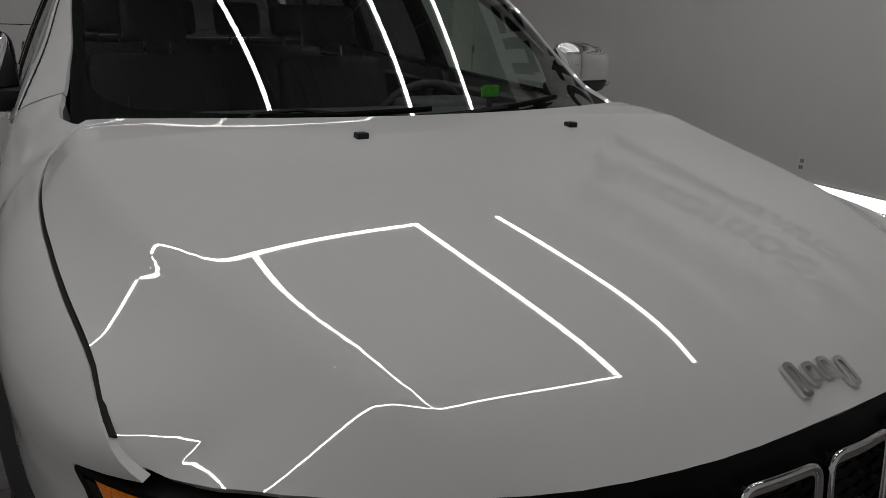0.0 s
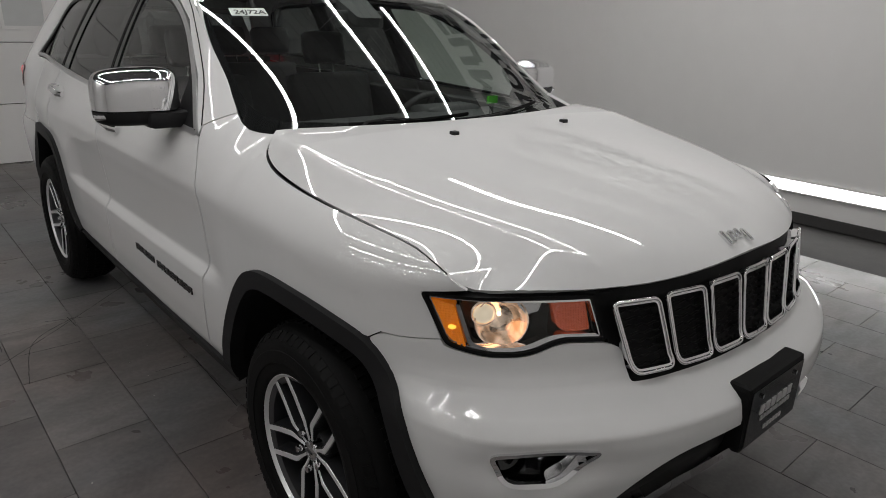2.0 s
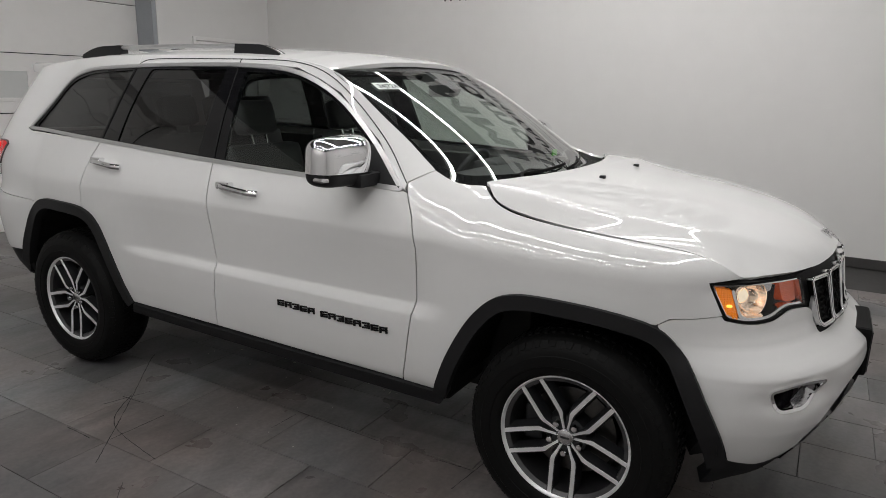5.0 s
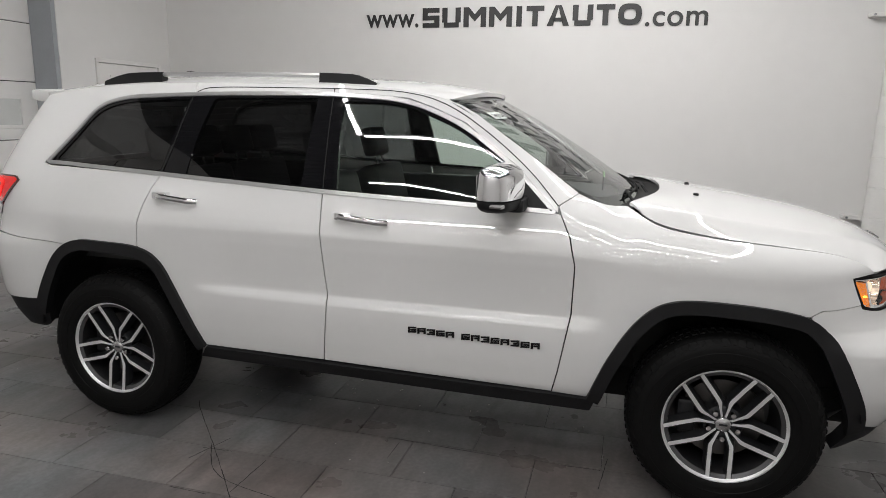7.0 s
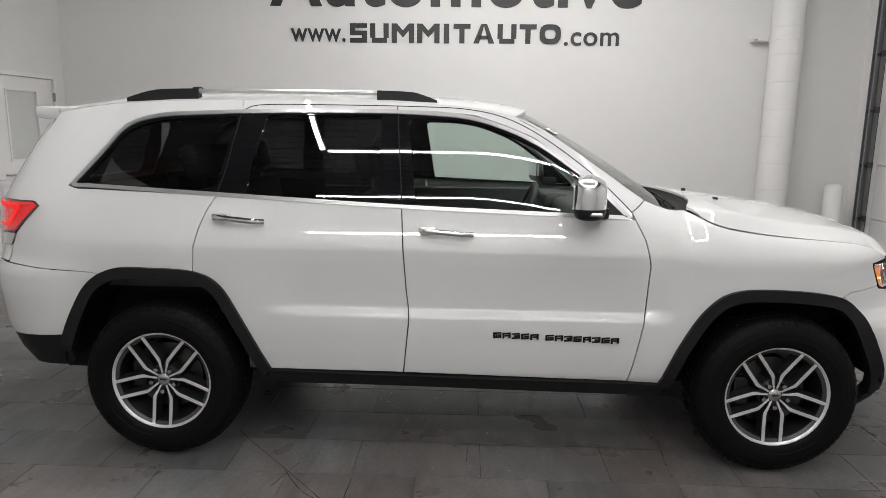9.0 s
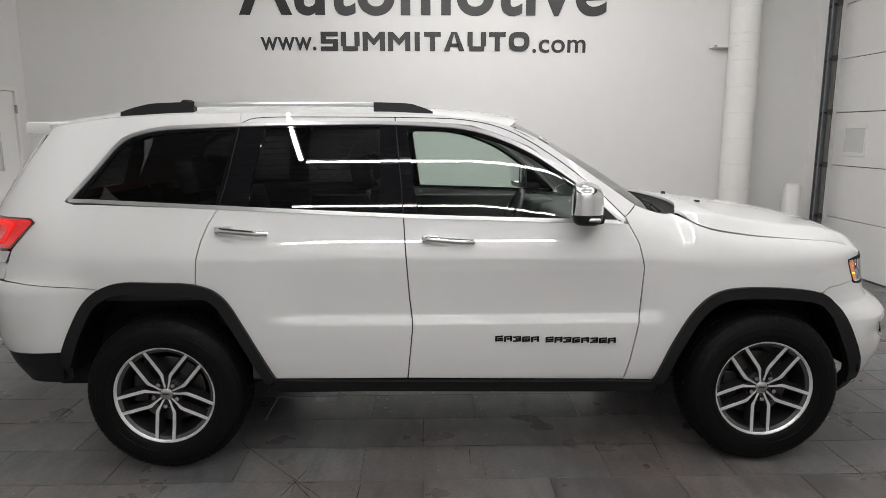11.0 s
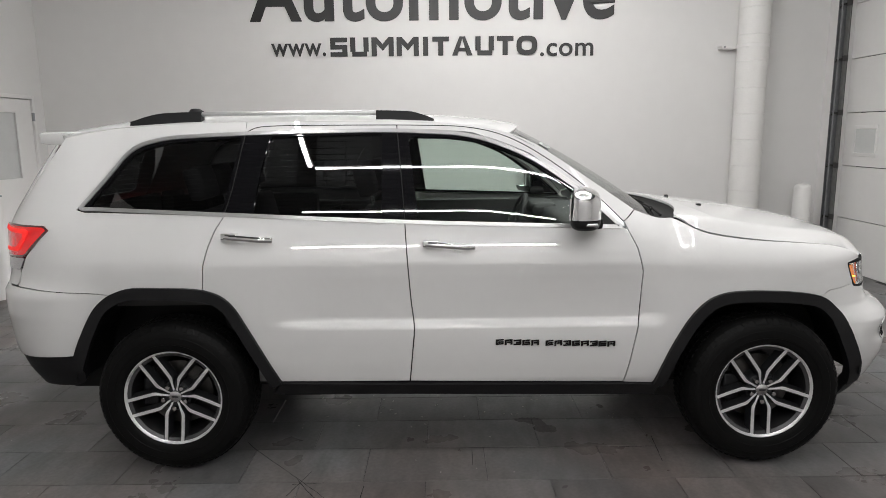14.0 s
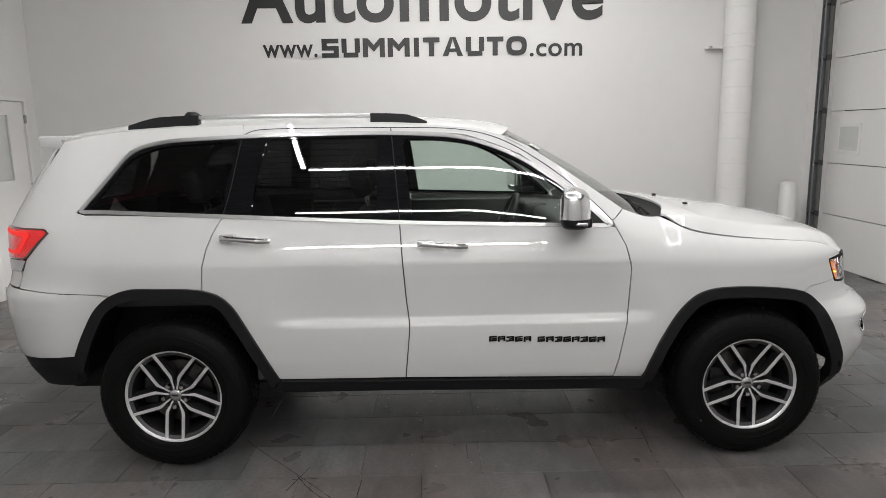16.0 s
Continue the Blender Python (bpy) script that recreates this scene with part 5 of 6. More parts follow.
part("cowl_panel", patch(cowl, rounded([(-0.96, -0.1, 0.02), (0.96, -0.1, 0.02), (0.96, 1, 0.02), (-0.96, 1, 0.02)], step=0.05), step=0.06, depth=0.01), COWL, car, "black cowl panel under the windscreen")
for a0, a1 in ((-0.60, 0.06), (0.02, 0.70)):
    w = empty("wiper", car)
    pts = []
    for k in np.linspace(0, 1, 14):
        x, y, z = (float(v) for v in screen(a0 + (a1 - a0) * k, 0.105 + 0.03 * k))
        pts.append((x, y - 0.006, z + 0.008))
    part("blade", tube(pts, 0.005, 6, squash=(0.004, 0.008)), COWL, w, "black wiper blade")
    px, py, pz = pts[0]
    part("arm", tube([(px - 0.01, py - 0.05, pz - 0.03), (px + 0.06, py - 0.018, pz + 0.006), (px + 0.16, py - 0.012, pz + 0.012), pts[7]], 0.007, 6, squash=(0.009, 0.005)), COWL, w)

# ---- mirrors, handles ----
for side in (-1, 1):
    mirror = empty("door_mirror", car)
    bm = bmesh.new()
    bmesh.ops.create_uvsphere(bm, u_segments=48, v_segments=28, radius=1.0)
    for v in bm.verts:
        q = [math.copysign(abs(c) ** 0.52, c) for c in v.co]
        size = max(1e-6, (abs(q[0]) ** 5 + abs(q[1]) ** 3.2 + abs(q[2]) ** 5) ** (1 / 4.6))
        x, y, z = (c / size for c in q)
        v.co = (0.138 * x * (1 - 0.16 * max(0, -y)), 0.070 * y, 0.100 * z * (1 - 0.22 * max(0, -y) * (z > 0)))
        v.co.z -= 0.012 * max(0, side * x) * (z > 0)
    low = bm.copy()
    bmesh.ops.bisect_plane(bm, geom=bm.verts[:] + bm.edges[:] + bm.faces[:], plane_co=(0, 0, -0.038), plane_no=(0, 0, 1), clear_inner=True)
    bmesh.ops.bisect_plane(low, geom=low.verts[:] + low.edges[:] + low.faces[:], plane_co=(0, 0, -0.042), plane_no=(0, 0, 1), clear_outer=True)
    for v in low.verts:
        v.co.z = -0.042 + (v.co.z + 0.042) * 0.85
    place = Matrix.Translation((side * 1.000, -0.535, 1.311)) @ pose(0, 0, 0, 0, 0, side * 12)
    bmesh.ops.transform(bm, matrix=place, verts=bm.verts)
    bmesh.ops.transform(low, matrix=place, verts=low.verts)
    part("mirror_cap", bm, CHROME, mirror, "chrome mirror cap", smooth=80)
    part("mirror_base", low, PLASTIC, mirror, "black mirror underside", smooth=80)
    stem = boxes(((0.82, -0.625, 1.212), (0.99, -0.530, 1.268)), bevel=0.02)
    if side < 0:
        for v in stem.verts:
            v.co.x = -v.co.x
        bmesh.ops.recalc_face_normals(stem, faces=stem.faces)
    part("stem", stem, PLASTIC, mirror, smooth=40)
    sail = rounded([(2.085, 1.212, 0.02), (2.29, 1.222, 0.01), (2.30, 1.372, 0.02), (2.26, 1.360, 0.04)], step=0.02)
    part("sail_panel", patch(skin, sail, step=0.03, depth=0.02, lift=0.001, side=side), PLASTIC, mirror)
    part("mirror_glass", boxes(((-0.095, 0.060, -0.045), (0.095, 0.071, 0.055)), bevel=0.003, m=place), CHROME, mirror)
    sig = boxes(((min(side * 0.055, side * 0.134), -0.056, -0.066), (max(side * 0.055, side * 0.134), 0.004, -0.048)), bevel=0.007, m=place)
    part("repeater", sig, SATIN, mirror, "clear turn repeater")
    for s0, s1, z0, z1 in ((3.037, 2.803, 1.146, 1.128), (3.998, 3.765, 1.186, 1.168)):
        handle = empty("door_handle", car)
        pts = []
        for k in np.linspace(0, 1, 15):
            x, y, z = (float(v) for v in skin(s0 + (s1 - s0) * k, z0 + (z1 - z0) * k))
            pts.append((side * (x + 0.006 + 0.030 * min(1, 4 * k + 0.5, 4 * (1 - k) + 0.3)), y, z))
        part("grip", tube(pts, 0.01, 12, squash=(0.010, 0.0145)), CHROME, handle, "chrome pull handle", smooth=50)
        x, y, z = (float(v) for v in skin(s0 - 0.02, z0 + 0.001))
        part("lock_cap", boxes(((side * (x + 0.014) - 0.020, y - 0.048, z - 0.016), (side * (x + 0.014) + 0.020, y + 0.030, z + 0.016)), bevel=0.007), CHROME, handle)
        cup = rounded([((s0 + s1) / 2 + 0.055, z0 + 0.018, 0.03), ((s0 + s1) / 2 - 0.06, z0 + 0.012, 0.03), ((s0 + s1) / 2 - 0.05, z0 - 0.036, 0.03), ((s0 + s1) / 2 + 0.05, z0 - 0.03, 0.03)], step=0.015)
        part("grip_cup", patch(skin, cup, step=0.02, depth=0.001, lift=0.0012, side=side), PAINT, handle)

# ---- wheels ----
def wheel(name):
    """A twin-spoke alloy wheel with an all-terrain tyre; the outer face looks to +x."""
    thing = empty(name, car)
    tyre = lathe([(0.236, 0.112), (0.246, 0.126), (0.262, 0.131), (0.300, 0.1355), (0.330, 0.133), (0.346, 0.127), (0.358, 0.117), (0.367, 0.104), (0.375, 0.086), (0.381, 0.06), (0.383, 0.0), (0.381, -0.06), (0.375, -0.086), (0.367, -0.104), (0.346, -0.127), (0.330, -0.133), (0.300, -0.1355), (0.262, -0.131), (0.236, -0.112)], 96)
    t = part("tyre", tyre, RUBBER, thing, "black all-terrain tyre", smooth=50)
    verts, faces = [], []
    n = 76
    for k in range(n):
        for j, (c, w, l, sk) in enumerate(((-0.090, 0.016, 0.019, 0.2), (-0.048, 0.017, 0.020, -0.35), (0.0, 0.020, 0.019, 0.3), (0.048, 0.017, 0.020, -0.35), (0.090, 0.016, 0.019, 0.2))):
            a = 2 * math.pi * (k + 0.5 * (j % 2)) / n
            da = l * 0.66 / 0.385
            b = len(verts)
            for r in (0.366 if abs(c) > 0.08 else 0.380, 0.3860 - 26 * (abs(c) - 0.045) ** 2 if abs(c) > 0.02 else 0.3875):
                for sa, sc in ((-1, -1), (1, -1), (1, 1), (-1, 1)):
                    ang, x = a + sa * da * 0.66 + sc * sk * 0.02, c + sc * w
                    verts.append((x, r * math.cos(ang), r * math.sin(ang)))
            faces += [(b + 4, b + 5, b + 6, b + 7)] + [(b + i, b + (i + 1) % 4, b + 4 + (i + 1) % 4, b + 4 + i) for i in range(4)]
        # shoulder lugs on the outer wall
        a, b = 2 * math.pi * k / n, len(verts)
        for off in (0.0, 0.0016):
            for r, x, sa in ((0.3665, 0.106, -1), (0.3665, 0.106, 1), (0.343 + 0.006 * (k % 2), 0.128 - 0.002 * (k % 2), 0.8), (0.343 + 0.006 * (k % 2), 0.128 - 0.002 * (k % 2), -0.8)):
                ang = a + sa * 0.033
                verts.append((x + off, (r + off) * math.cos(ang), (r + off) * math.sin(ang)))
        faces += [(b + 4, b + 5, b + 6, b + 7)] + [(b + i, b + (i + 1) % 4, b + 4 + (i + 1) % 4, b + 4 + i) for i in range(4)]
    tread = part("tread", (verts, faces, None), RUBBER, t)
    tread.data.shade_flat()
    part("sidewall_band", lathe([(0.278, 0.1335), (0.280, 0.1362), (0.316, 0.1362), (0.318, 0.1345)], 96), RUBBER, t, smooth=30)
    part("barrel", lathe([(0.232, 0.110), (0.214, 0.10), (0.206, 0.02), (0.205, -0.10), (0.16, -0.105), (0.10, -0.02), (0.02, -0.01)], 64), BARREL, thing, "dark wheel barrel", smooth=40)
    part("rim_lip", lathe([(0.229, 0.108), (0.234, 0.114), (0.237, 0.119), (0.2415, 0.119), (0.245, 0.114)], 96), ALLOY, thing, "machined bright rim edge", smooth=40)
    part("brake_disc", lathe([(0.03, 0.022), (0.165, 0.022), (0.167, 0.018), (0.167, 0.002), (0.03, 0.002)], 48), DISC, thing, smooth=30)
    part("brake_caliper", boxes(((-0.02, 0.10, -0.07), (0.05, 0.175, 0.07)), bevel=0.012), POCKET, thing)
    for k in range(5):
        turn = pose(0, 0, 0, 72 * k, 0, 0)
        spoke = empty("spoke", thing)
        for s in (-1, 1):
            # dark body of the arm
            bm = bmesh.new()
            path = ((0.030, 0.0130 * s, 0.090), (0.058, 0.0250 * s, 0.094), (0.086, 0.0385 * s, 0.098), (0.098, 0.0405 * s, 0.099), (0.165, 0.0410 * s, 0.102), (0.226, 0.0405 * s, 0.107))
            rings = []
            for r, o, h in path:
                w = 0.0112 if r > 0.08 else 0.0075
                rings.append([bm.verts.new(q) for q in ((h, o - w, r), (h, o + w, r), (h - 0.045, o + w * 1.7, r), (h - 0.045, o - w * 1.7, r))])
            for p, q in zip(rings, rings[1:]):
                for i in range(4):
                    bm.faces.new((p[i], p[(i + 1) % 4], q[(i + 1) % 4], q[i]))
            bm.faces.new(rings[0])
            bm.faces.new(rings[-1])
            bmesh.ops.recalc_face_normals(bm, faces=bm.faces)
            bmesh.ops.transform(bm, matrix=turn, verts=bm.verts)
            part("arm", bm, POCKET, spoke)
            bm = bmesh.new()
            rings = []
            for r, o, h in path:
                w = 0.0072 if r > 0.08 else 0.0042
                rings.append([bm.verts.new(q) for q in ((h + 0.0025, o - w, r), (h + 0.0025, o + w, r), (h - 0.001, o + w + 0.0015, r), (h - 0.001, o - w - 0.0015, r))])
            for p, q in zip(rings, rings[1:]):
                for i in range(4):
                    bm.faces.new((p[i], p[(i + 1) % 4], q[(i + 1) % 4], q[i]))
            bmesh.ops.recalc_face_normals(bm, faces=bm.faces)
            bmesh.ops.transform(bm, matrix=turn, verts=bm.verts)
            part("machined_face", bm, ALLOY, spoke, "machined bright spoke face")
    part("hub", lathe([(0.0, 0.088), (0.045, 0.088), (0.075, 0.078), (0.09, 0.05), (0.09, 0.02)], 40), POCKET, thing, smooth=40)
    part("centre_cap", lathe([(0.0, 0.098), (0.026, 0.097), (0.031, 0.093), (0.032, 0.085)], 36), SATIN, thing, "silver centre cap", smooth=50)
    part("cap_mark", boxes(((0.0975, -0.016, -0.004), (0.0990, 0.016, 0.004)), bevel=0.0005), POCKET, thing)
    for k in range(5):
        a = radians(90 + 72 * k)
        part("lug_nut", cylinder(bmesh.new(), 0.0125, 0.036, pose(0.090, 0.058 * math.cos(a), 0.058 * math.sin(a), 0, 90, 0), 12, 0.010), CHROME, thing)
    return thing


first = wheel("wheel")
first.matrix_basis = pose(-0.812, -1.4575, 0.3875, 180, 0, 180)
for x, y, turn, flip in ((-0.812, 1.4575, 176, 180), (0.812, -1.4575, 30, 0), (0.812, 1.4575, 50, 0)):
    copy_thing(first, pose(x, y, 0.3875, turn, 0, flip))

# wheel-house liners and the dark under-structure
for side in (-1, 1):
    for y, big in ((-1.4575, 0.515), (1.4575, 0.56)):
        bm = bmesh.new()
        rings = []
        for k in range(25):
            a = math.pi * (0.03 + 0.94 * k / 24)
            rings.append([bm.verts.new((side * x, y + min(r, 0.50) * 1.0 * math.cos(a), 0.40 + r * 1.0 * math.sin(a))) for x, r in ((0.50, 0.10), (0.50, big), (0.875, big))])
        for p, q in zip(rings, rings[1:]):
            for i in (0, 1):
                bm.faces.new((p[i], p[i + 1], q[i + 1], q[i]))
        part("wheel_liner", bm, PLASTIC, car)
part("underbody", boxes(((-0.80, -0.92, 0.34), (0.80, 0.95, 0.43)), ((-0.49, -2.05, 0.28), (0.49, 2.2, 0.45)), ((-0.40, -2.0, 0.45), (0.40, -1.0, 1.0)), bevel=0.02), CAVITY, car, "dark underbody")
part("front_carrier", boxes(((-0.80, -1.86, 0.80), (0.80, -1.80, 1.05)), ((-0.60, -2.04, 0.45), (0.60, -1.99, 0.98)), ((-0.70, -1.22, 0.5), (0.70, -1.10, 1.19))), CAVITY, car)
for side in (-1, 1):
    xs = sorted((side * 0.86, side * 0.76))
    part("door_core", boxes(((xs[0], -0.80, 0.44), (xs[1], 1.05, 1.19)), bevel=0.01), CABIN, car)
    part("quarter_core", boxes(((min(side * 0.62, side * 0.72), 1.0, 0.95), (max(side * 0.62, side * 0.72), 2.0, 1.25))), CAVITY, car)
part("tailgate_trim", boxes(((-0.66, 2.10, 0.86), (0.66, 2.14, 1.27)), ((-0.78, 1.98, 0.98), (-0.66, 2.10, 1.28)), ((0.66, 1.98, 0.98), (0.78, 2.10, 1.28)), bevel=0.01), CABIN, car)
part("load_floor", boxes(((-0.70, 0.9, 0.80), (0.70, 2.1, 0.86)), ((-0.74, -0.9, 0.42), (0.74, 1.0, 0.46))), CABIN, car)
part("headliner", patch(roof, rounded([(-0.97, -0.15, 0.01), (0.97, -0.15, 0.01), (0.97, 1.95, 0.05), (-0.97, 1.95, 0.05)], step=0.08), step=0.12, depth=0, lift=-0.03, out=1), GREYTRIM, car)

# ---- cabin ----
def seat(x, y, wide, rear=False):
    thing = empty("rear_seat" if rear else "front_seat", car)
    h = 0.70
    part("cushion", boxes(((x - wide / 2, y - 0.28, h - 0.16), (x + wide / 2, y + 0.24, h)), bevel=0.05), SEAT, thing, smooth=60)
    lean = Matrix.Translation((x, y + 0.22, h - 0.06)) @ pose(0, 0, 0, -14, 0, 0)
    part("backrest", boxes(((-wide / 2, -0.06, 0.0), (wide / 2, 0.07, 0.66)), bevel=0.05, m=lean), SEAT, thing, smooth=60)
    for dx in ((-wide / 4, wide / 4) if rear else (0,)):
        part("headrest", boxes(((dx - 0.125, -0.045, 0.71), (dx + 0.125, 0.055, 0.89)), bevel=0.04, m=lean), SEAT, thing, smooth=60)
        for e in (-0.05, 0.05):
            part("headrest_post", tube([lean @ Vector((dx + e, 0, 0.62)), lean @ Vector((dx + e, 0, 0.76))], 0.006, 6), CHROME, thing)


seat(-0.38, 0.12, 0.52)
seat(0.38, 0.12, 0.52)
seat(-0.33, 0.98, 0.62, True)
seat(0.33, 0.98, 0.62, True)
dash = empty("dashboard", car)
bm = boxes(((-0.74, -0.98, 0.80), (0.74, -0.52, 1.165)), bevel=0.06)
for v in bm.verts:
    if v.co.z > 1.0:
        v.co.z += 0.03 - 0.10 * max(0, -0.75 - v.co.y)
part("top_roll", bm, CABIN, dash, smooth=60)
part("screen_bezel", boxes(((-0.11, -0.52, 0.92), (0.11, -0.495, 1.09)), bevel=0.008), GLOSSBLACK, dash)
part("cluster_hood", boxes(((0.22, -0.62, 1.12), (0.55, -0.46, 1.215)), bevel=0.035), CABIN, dash, smooth=60)
part("console", boxes(((-0.12, -0.6, 0.45), (0.12, 0.35, 0.82)), bevel=0.03), CABIN, dash)
part("green_card", boxes(((0.310, -0.892, 1.258), (0.370, -0.884, 1.290)), bevel=0.002), GREEN, dash, "small bright green card in a holder on the dashboard")
part("card_holder", boxes(((0.330, -0.890, 1.150), (0.350, -0.882, 1.260)), bevel=0.002), CABIN, dash)
wheel_thing = empty("steering_wheel", car)
aim = Matrix.Translation((0.385, -0.36, 1.08)) @ pose(0, 0, 0, -66, 0, 0)
ring = [aim @ Vector((0.185 * math.cos(a), 0.185 * math.sin(a), 0)) for a in np.linspace(0, 2 * math.pi, 48, endpoint=False)]
part("rim", tube(ring, 0.016, 10, closed=True), SEAT, wheel_thing, smooth=60)
part("spokes", boxes(((-0.175, -0.02, -0.012), (0.175, 0.02, 0.012)), ((-0.07, -0.06, -0.035), (0.07, 0.06, 0.012)), ((-0.02, -0.175, -0.012), (0.02, -0.04, 0.012)), bevel=0.008, m=aim), CABIN, wheel_thing)
part("column", tube([(0.385, -0.38, 1.07), (0.385, -0.60, 0.97)], 0.04, 12), CABIN, wheel_thing)
part("rear_view_mirror", boxes(((-0.12, -0.41, 1.545), (0.12, -0.385, 1.615)), bevel=0.012), CABIN, car)

# window sticker with its stock number
SA, SB = -0.845, 0.775
STICK = [(SA, SB, 0.005), (SA + 0.19, SB, 0.005), (SA + 0.19, SB + 0.06, 0.005), (SA, SB + 0.06, 0.005)]
sticker = empty("window_sticker", car)
part("paper", patch(screen, rounded(STICK, 0.01, 0.03), step=0.05, depth=0, lift=0.001), PAPER, sticker, "pale paper sticker")
x, y, z = (float(v[0]) for v in screen(np.array([SA + 0.018]), np.array([SB + 0.012])))
x2, y2, z2 = (float(v[0]) for v in screen(np.array([SA + 0.17]), np.array([SB + 0.012])))
xu, yu, zu = (float(v[0]) for v in screen(np.array([SA + 0.018]), np.array([SB + 0.05])))
right, up = Vector((x2 - x, y2 - y, z2 - z)).normalized(), Vector((xu - x, yu - y, zu - z)).normalized()
up = (up - right * up.dot(right)).normalized()
m = Matrix((right, up, right.cross(up))).transposed().to_4x4()
cu = bpy.data.curves.new("stock_number", "FONT")
cu.body, cu.size, cu.offset = "24J72A", 0.040, 0.0008
cu.materials.append(INK)
ob = new("stock_number", cu)
ob.matrix_world = Matrix.Translation(Vector((x, y, z)) + right.cross(up) * 0.003) @ m
ob.parent = sticker

# ---- badges: plain shapes ----
nose_badge = empty("nose_badge", car)
for k, (w, h, drop) in enumerate(((0.020, 0.052, 0.0), (0.024, 0.034, 0.0), (0.024, 0.034, 0.0), (0.022, 0.046, -0.012))):
    x = -0.054 + 0.031 * k
    o = rounded([(x - w / 2, drop - h / 2), (x + w / 2, drop - h / 2), (x + w / 2, drop + h / 2), (x - w / 2, drop + h / 2)], 0.009, 0.006)
    i = shrink(o, 0.0065)

    def nose(u, v):
        yy = -2.163 + 0.8 * (0.006 - v) * -1 + 0 * u
        return bonnet(u, yy)

    part("badge_shape", patch(nose, o, [i], step=0.01, depth=0.006, lift=0.007), CHROME, nose_badge, "chrome badge shape")
# five bars of each badge shape: top, foot, near post, far post, cross bar
SEGMENT = ((0, 1, 0.0065, 0.0135), (0, 1, -0.0135, -0.0065), (0, 0.26, -0.0135, 0.0135), (0.74, 1, -0.0135, 0.0135), (0.3, 1, -0.004, 0.003))
BITS = ((0, 1, 2, 4), (0, 2, 3, 4), (0, 1, 3, 4))
for side in (-1, 1):
    script = empty("door_badge", car)
    s = 2.700
    for k in range(14):
        w = 0.0385 if k != 5 else 0.022
        if k != 5:
            zc = 0.6615 - (2.70 - s) * 0.031
            v, f, n = [], [], []
            for bit in BITS[k % len(BITS)]:
                a0, a1, b0, b1 = SEGMENT[bit]
                o = np.array([(s - w * a0, zc + b0 + 0.003 * a0), (s - w * a1, zc + b0 + 0.003 * a1), (s - w * a1, zc + b1 + 0.003 * a1), (s - w * a0, zc + b1 + 0.003 * a0)])
                pv, pf, pn = patch(skin, dense(o, 0.02), step=0.02, depth=0.004, lift=0.004 + 0.0002 * bit, side=side)
                f += [tuple(q + len(v) for q in face_) for face_ in pf]
                v, n = v + pv, n + pn
            part("badge_shape", (v, f, n), GLOSSBLACK, script, "gloss black badge shape")
        s -= w + 0.0045

# ---- floor tiles, last: dark stone-look tiles in running bond ----
floor = tagged(part("floor", boxes(((WEST, SOUTH - 0.3, -0.2), (EAST + 0.2, NORTH + 0.6, -0.006))), GROUT), "dark grey stone-look tiles with scuffs and tyre marks", "floor", kind="structure")
PX_, PY_ = 0.345, 0.606


def tile_mesh(name):
    bm = bmesh.new()
    a, b = PX_ / 2 - 0.0016, PY_ / 2 - 0.0016
    lower = [bm.verts.new((x, y, -0.012)) for x, y in ((-a, -b), (a, -b), (a, b), (-a, b))]
    mid = [bm.verts.new((x, y, -0.0008)) for x, y in ((-a, -b), (a, -b), (a, b), (-a, b))]
    c = 0.0008
    top = [bm.verts.new((x - math.copysign(c, x), y - math.copysign(c, y), 0)) for x, y in ((-a, -b), (a, -b), (a, b), (-a, b))]
    for p, q in ((lower, mid), (mid, top)):
        for i in range(4):
            bm.faces.new((p[i], p[(i + 1) % 4], q[(i + 1) % 4], q[i]))
    bm.faces.new(top)
    me = bpy.data.meshes.new(name)
    bm.to_mesh(me)
    bm.free()
    me.materials.append(TILE)
    return me


tile = tile_mesh("tile")
rest_v, rest_f, made = [], [], 0
rnd = random.Random(4)
for i in range(-16, 13):
    x = -0.878 + PX_ * i
    for j in range(-9, 10):
        y = -0.085 + PY_ / 2 + PY_ * j + (PY_ / 2 if i % 2 else 0)
        if not (SOUTH - 0.3 < y < NORTH + 0.5 and WEST < x < EAST + 0.1):
            continue
        if -2.6 < x < 3.9 and -4.3 < y < 4.6 and made < 300:
            ob = new("tile", tile)
            ob.parent = floor
            ob.location = (x, y, rnd.uniform(-0.0006, 0.0))
            made += 1
        else:
            a, b, k = PX_ / 2 - 0.0016, PY_ / 2 - 0.0016, len(rest_v)
            rest_v += [(x + sx * a, y + sy * b, z) for z in (-0.012, 0.0) for sx, sy in ((-1, -1), (1, -1), (1, 1), (-1, 1))]
            rest_f += [(k + 4, k + 5, k + 6, k + 7)] + [(k + n, k + (n + 1) % 4, k + 4 + (n + 1) % 4, k + 4 + n) for n in range(4)]
me = bpy.data.meshes.new("outer_tiles")
me.from_pydata(rest_v, [], rest_f)
me.materials.append(TILE)
ob = new("outer_tiles", me)
ob.parent = floor
tagged(ob, kind="stuff")

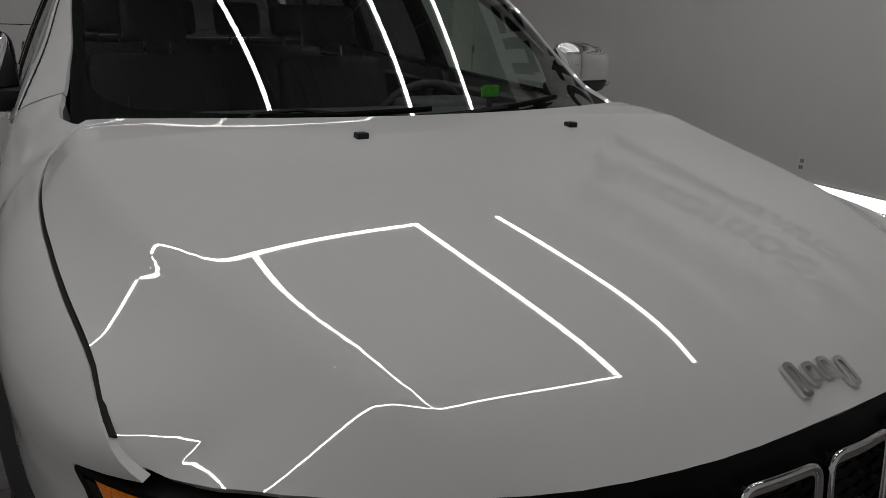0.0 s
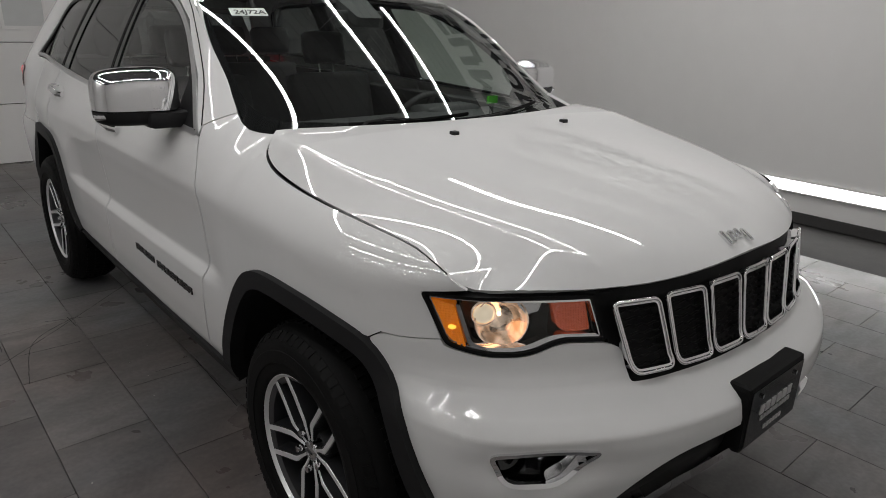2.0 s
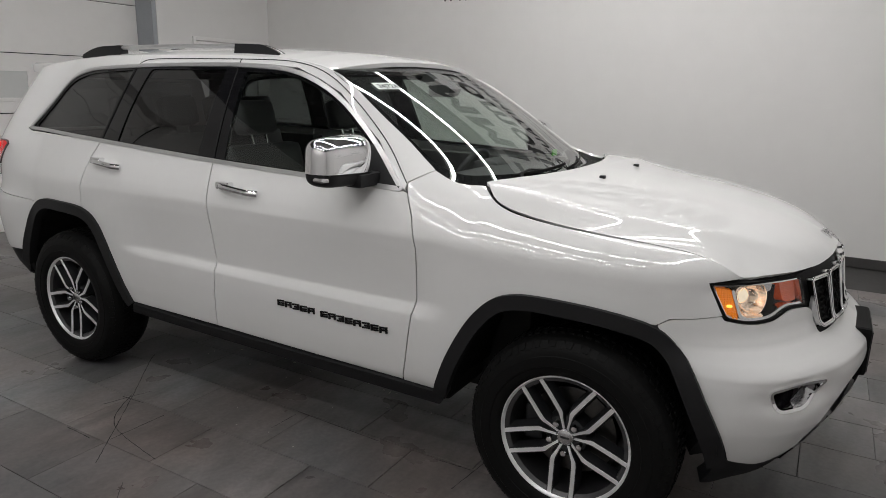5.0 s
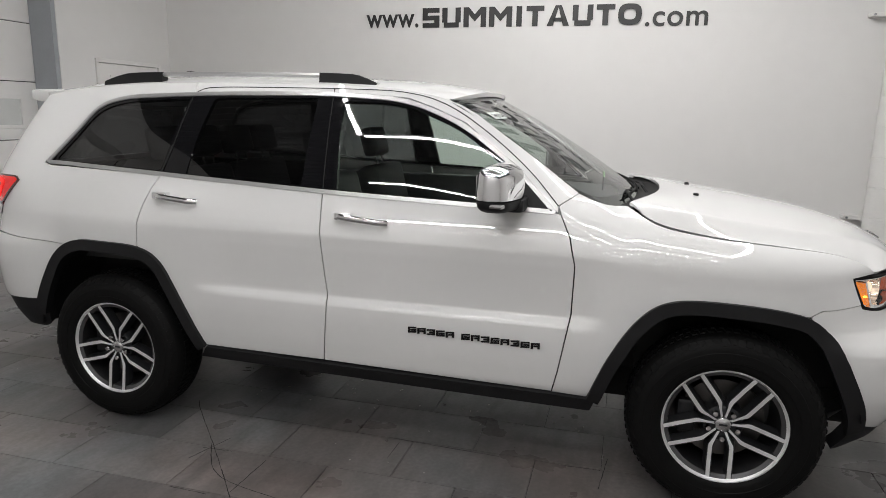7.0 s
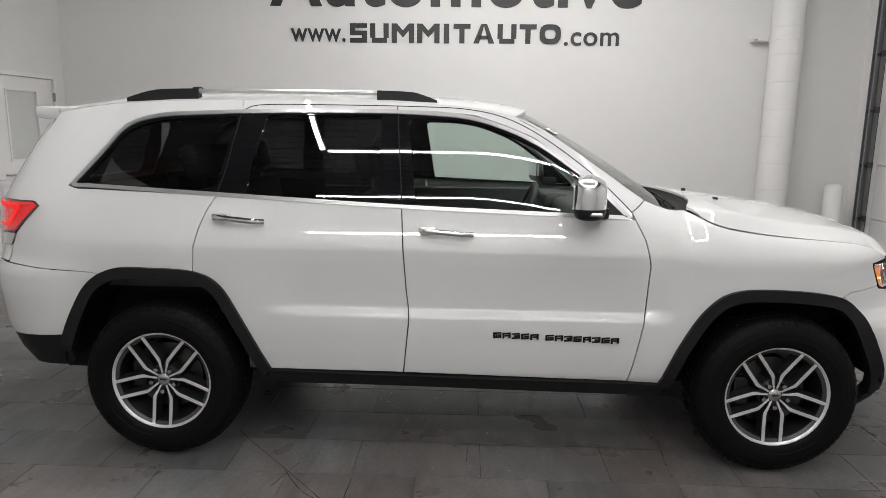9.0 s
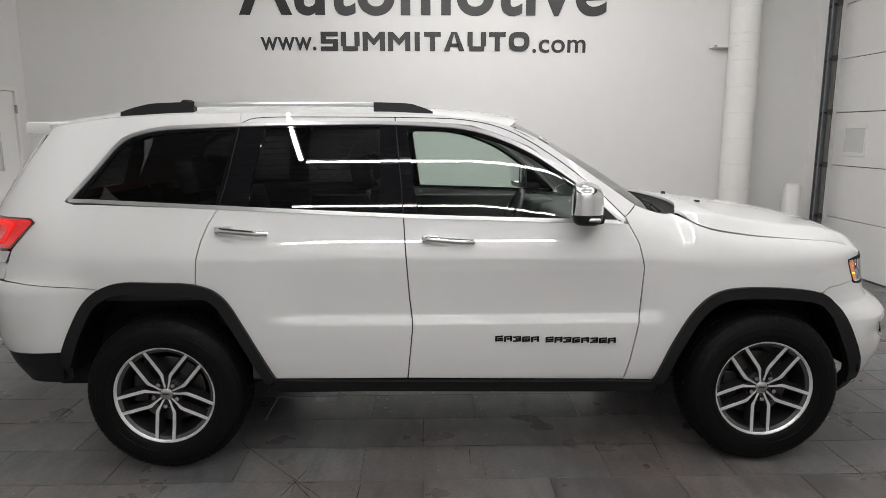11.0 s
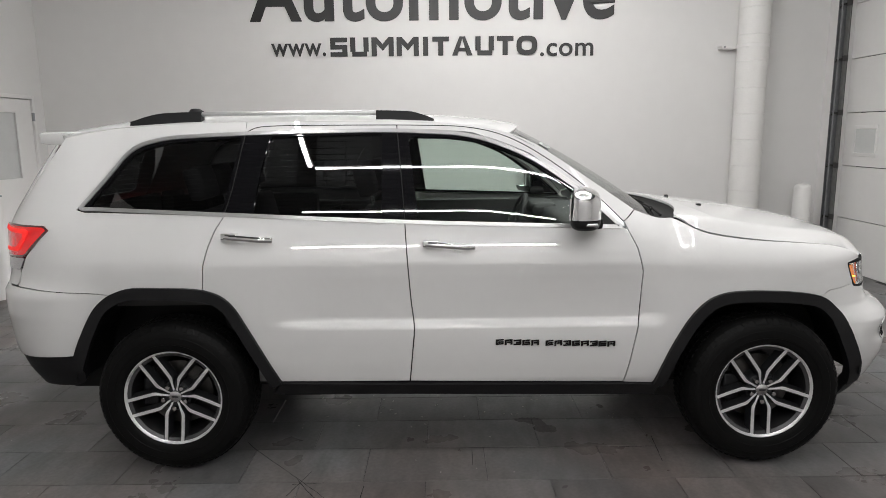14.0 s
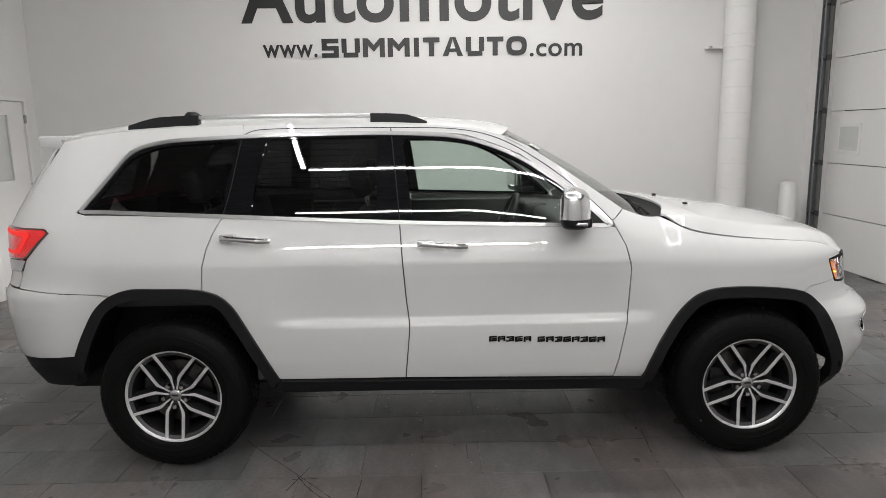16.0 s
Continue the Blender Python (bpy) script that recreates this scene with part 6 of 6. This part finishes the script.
# rubber scuffs and open joints on the tiles, and flecks of debris under the car
SCUFFS = (((-0.62, 1.20), (-0.72, 1.12), (-1.05, 0.815), (-1.37, 0.53), (-1.52, 0.40)), ((-1.07, 0.86), (-1.06, 0.71)), ((-0.95, 0.79), (-1.175, 0.866)), ((-1.09, 0.513), (-1.37, 0.525)), ((-1.405, 0.80), (-1.41, 0.61)), ((-1.766, -0.042), (-1.551, 0.173)), ((-1.37, 0.21), (-1.27, 0.64), (-1.02, 0.85)), ((-0.71, 0.0), (-0.73, -0.52)), ((-0.722, -0.82), (-0.717, -0.99)), ((-0.60, -1.02), (-0.88, -0.987)), ((-0.905, -0.017), (-0.742, -0.022)))
for line in SCUFFS:
    pts = smooth_line(line, step=0.02) if len(line) > 2 else np.array([np.array(line[0]) + (np.array(line[1]) - np.array(line[0])) * k for k in np.linspace(0, 1, 14)])
    d = np.gradient(pts, axis=0)
    n = np.stack([-d[:, 1], d[:, 0]], -1) / (np.linalg.norm(d, axis=1, keepdims=True) + 1e-9)
    w = np.array([rnd.uniform(0.0008, 0.0026) for _ in pts])[:, None]
    pts = pts + n * np.array([rnd.uniform(-0.0012, 0.0012) for _ in pts])[:, None]
    v = [(*p, 0.0008) for p in pts + n * w] + [(*p, 0.0008) for p in pts - n * w]
    k = len(pts)
    part("scuff_mark", (v, [(i + 1, i, i + k, i + k + 1) for i in range(k - 1)], None), SCUFF, floor, "dark rubber scuff")
bm = bmesh.new()
for k in range(46):
    size = rnd.uniform(0.003, 0.011)
    at = Matrix.Translation((rnd.uniform(-0.45, 0.10), rnd.uniform(-0.9, 0.95), 0.0015)) @ Matrix.Rotation(rnd.uniform(0, 6.3), 4, "Z")
    box(bm, (-size, -0.002, -0.0015), (size * rnd.uniform(0.3, 1), 0.002, 0.002), 0.0, at)
for k in range(26):
    size = rnd.uniform(0.002, 0.006)
    at = Matrix.Translation((rnd.uniform(-2.4, 1.5), rnd.uniform(-3.2, 2.6), 0.001)) @ Matrix.Rotation(rnd.uniform(0, 6.3), 4, "Z")
    box(bm, (-size, -0.0025, -0.001), (size, 0.0015, 0.0015), 0.0, at)
tagged(part("debris", bm, DEBRIS), "pale flecks of debris lying on the tiles", "debris", kind="stuff")
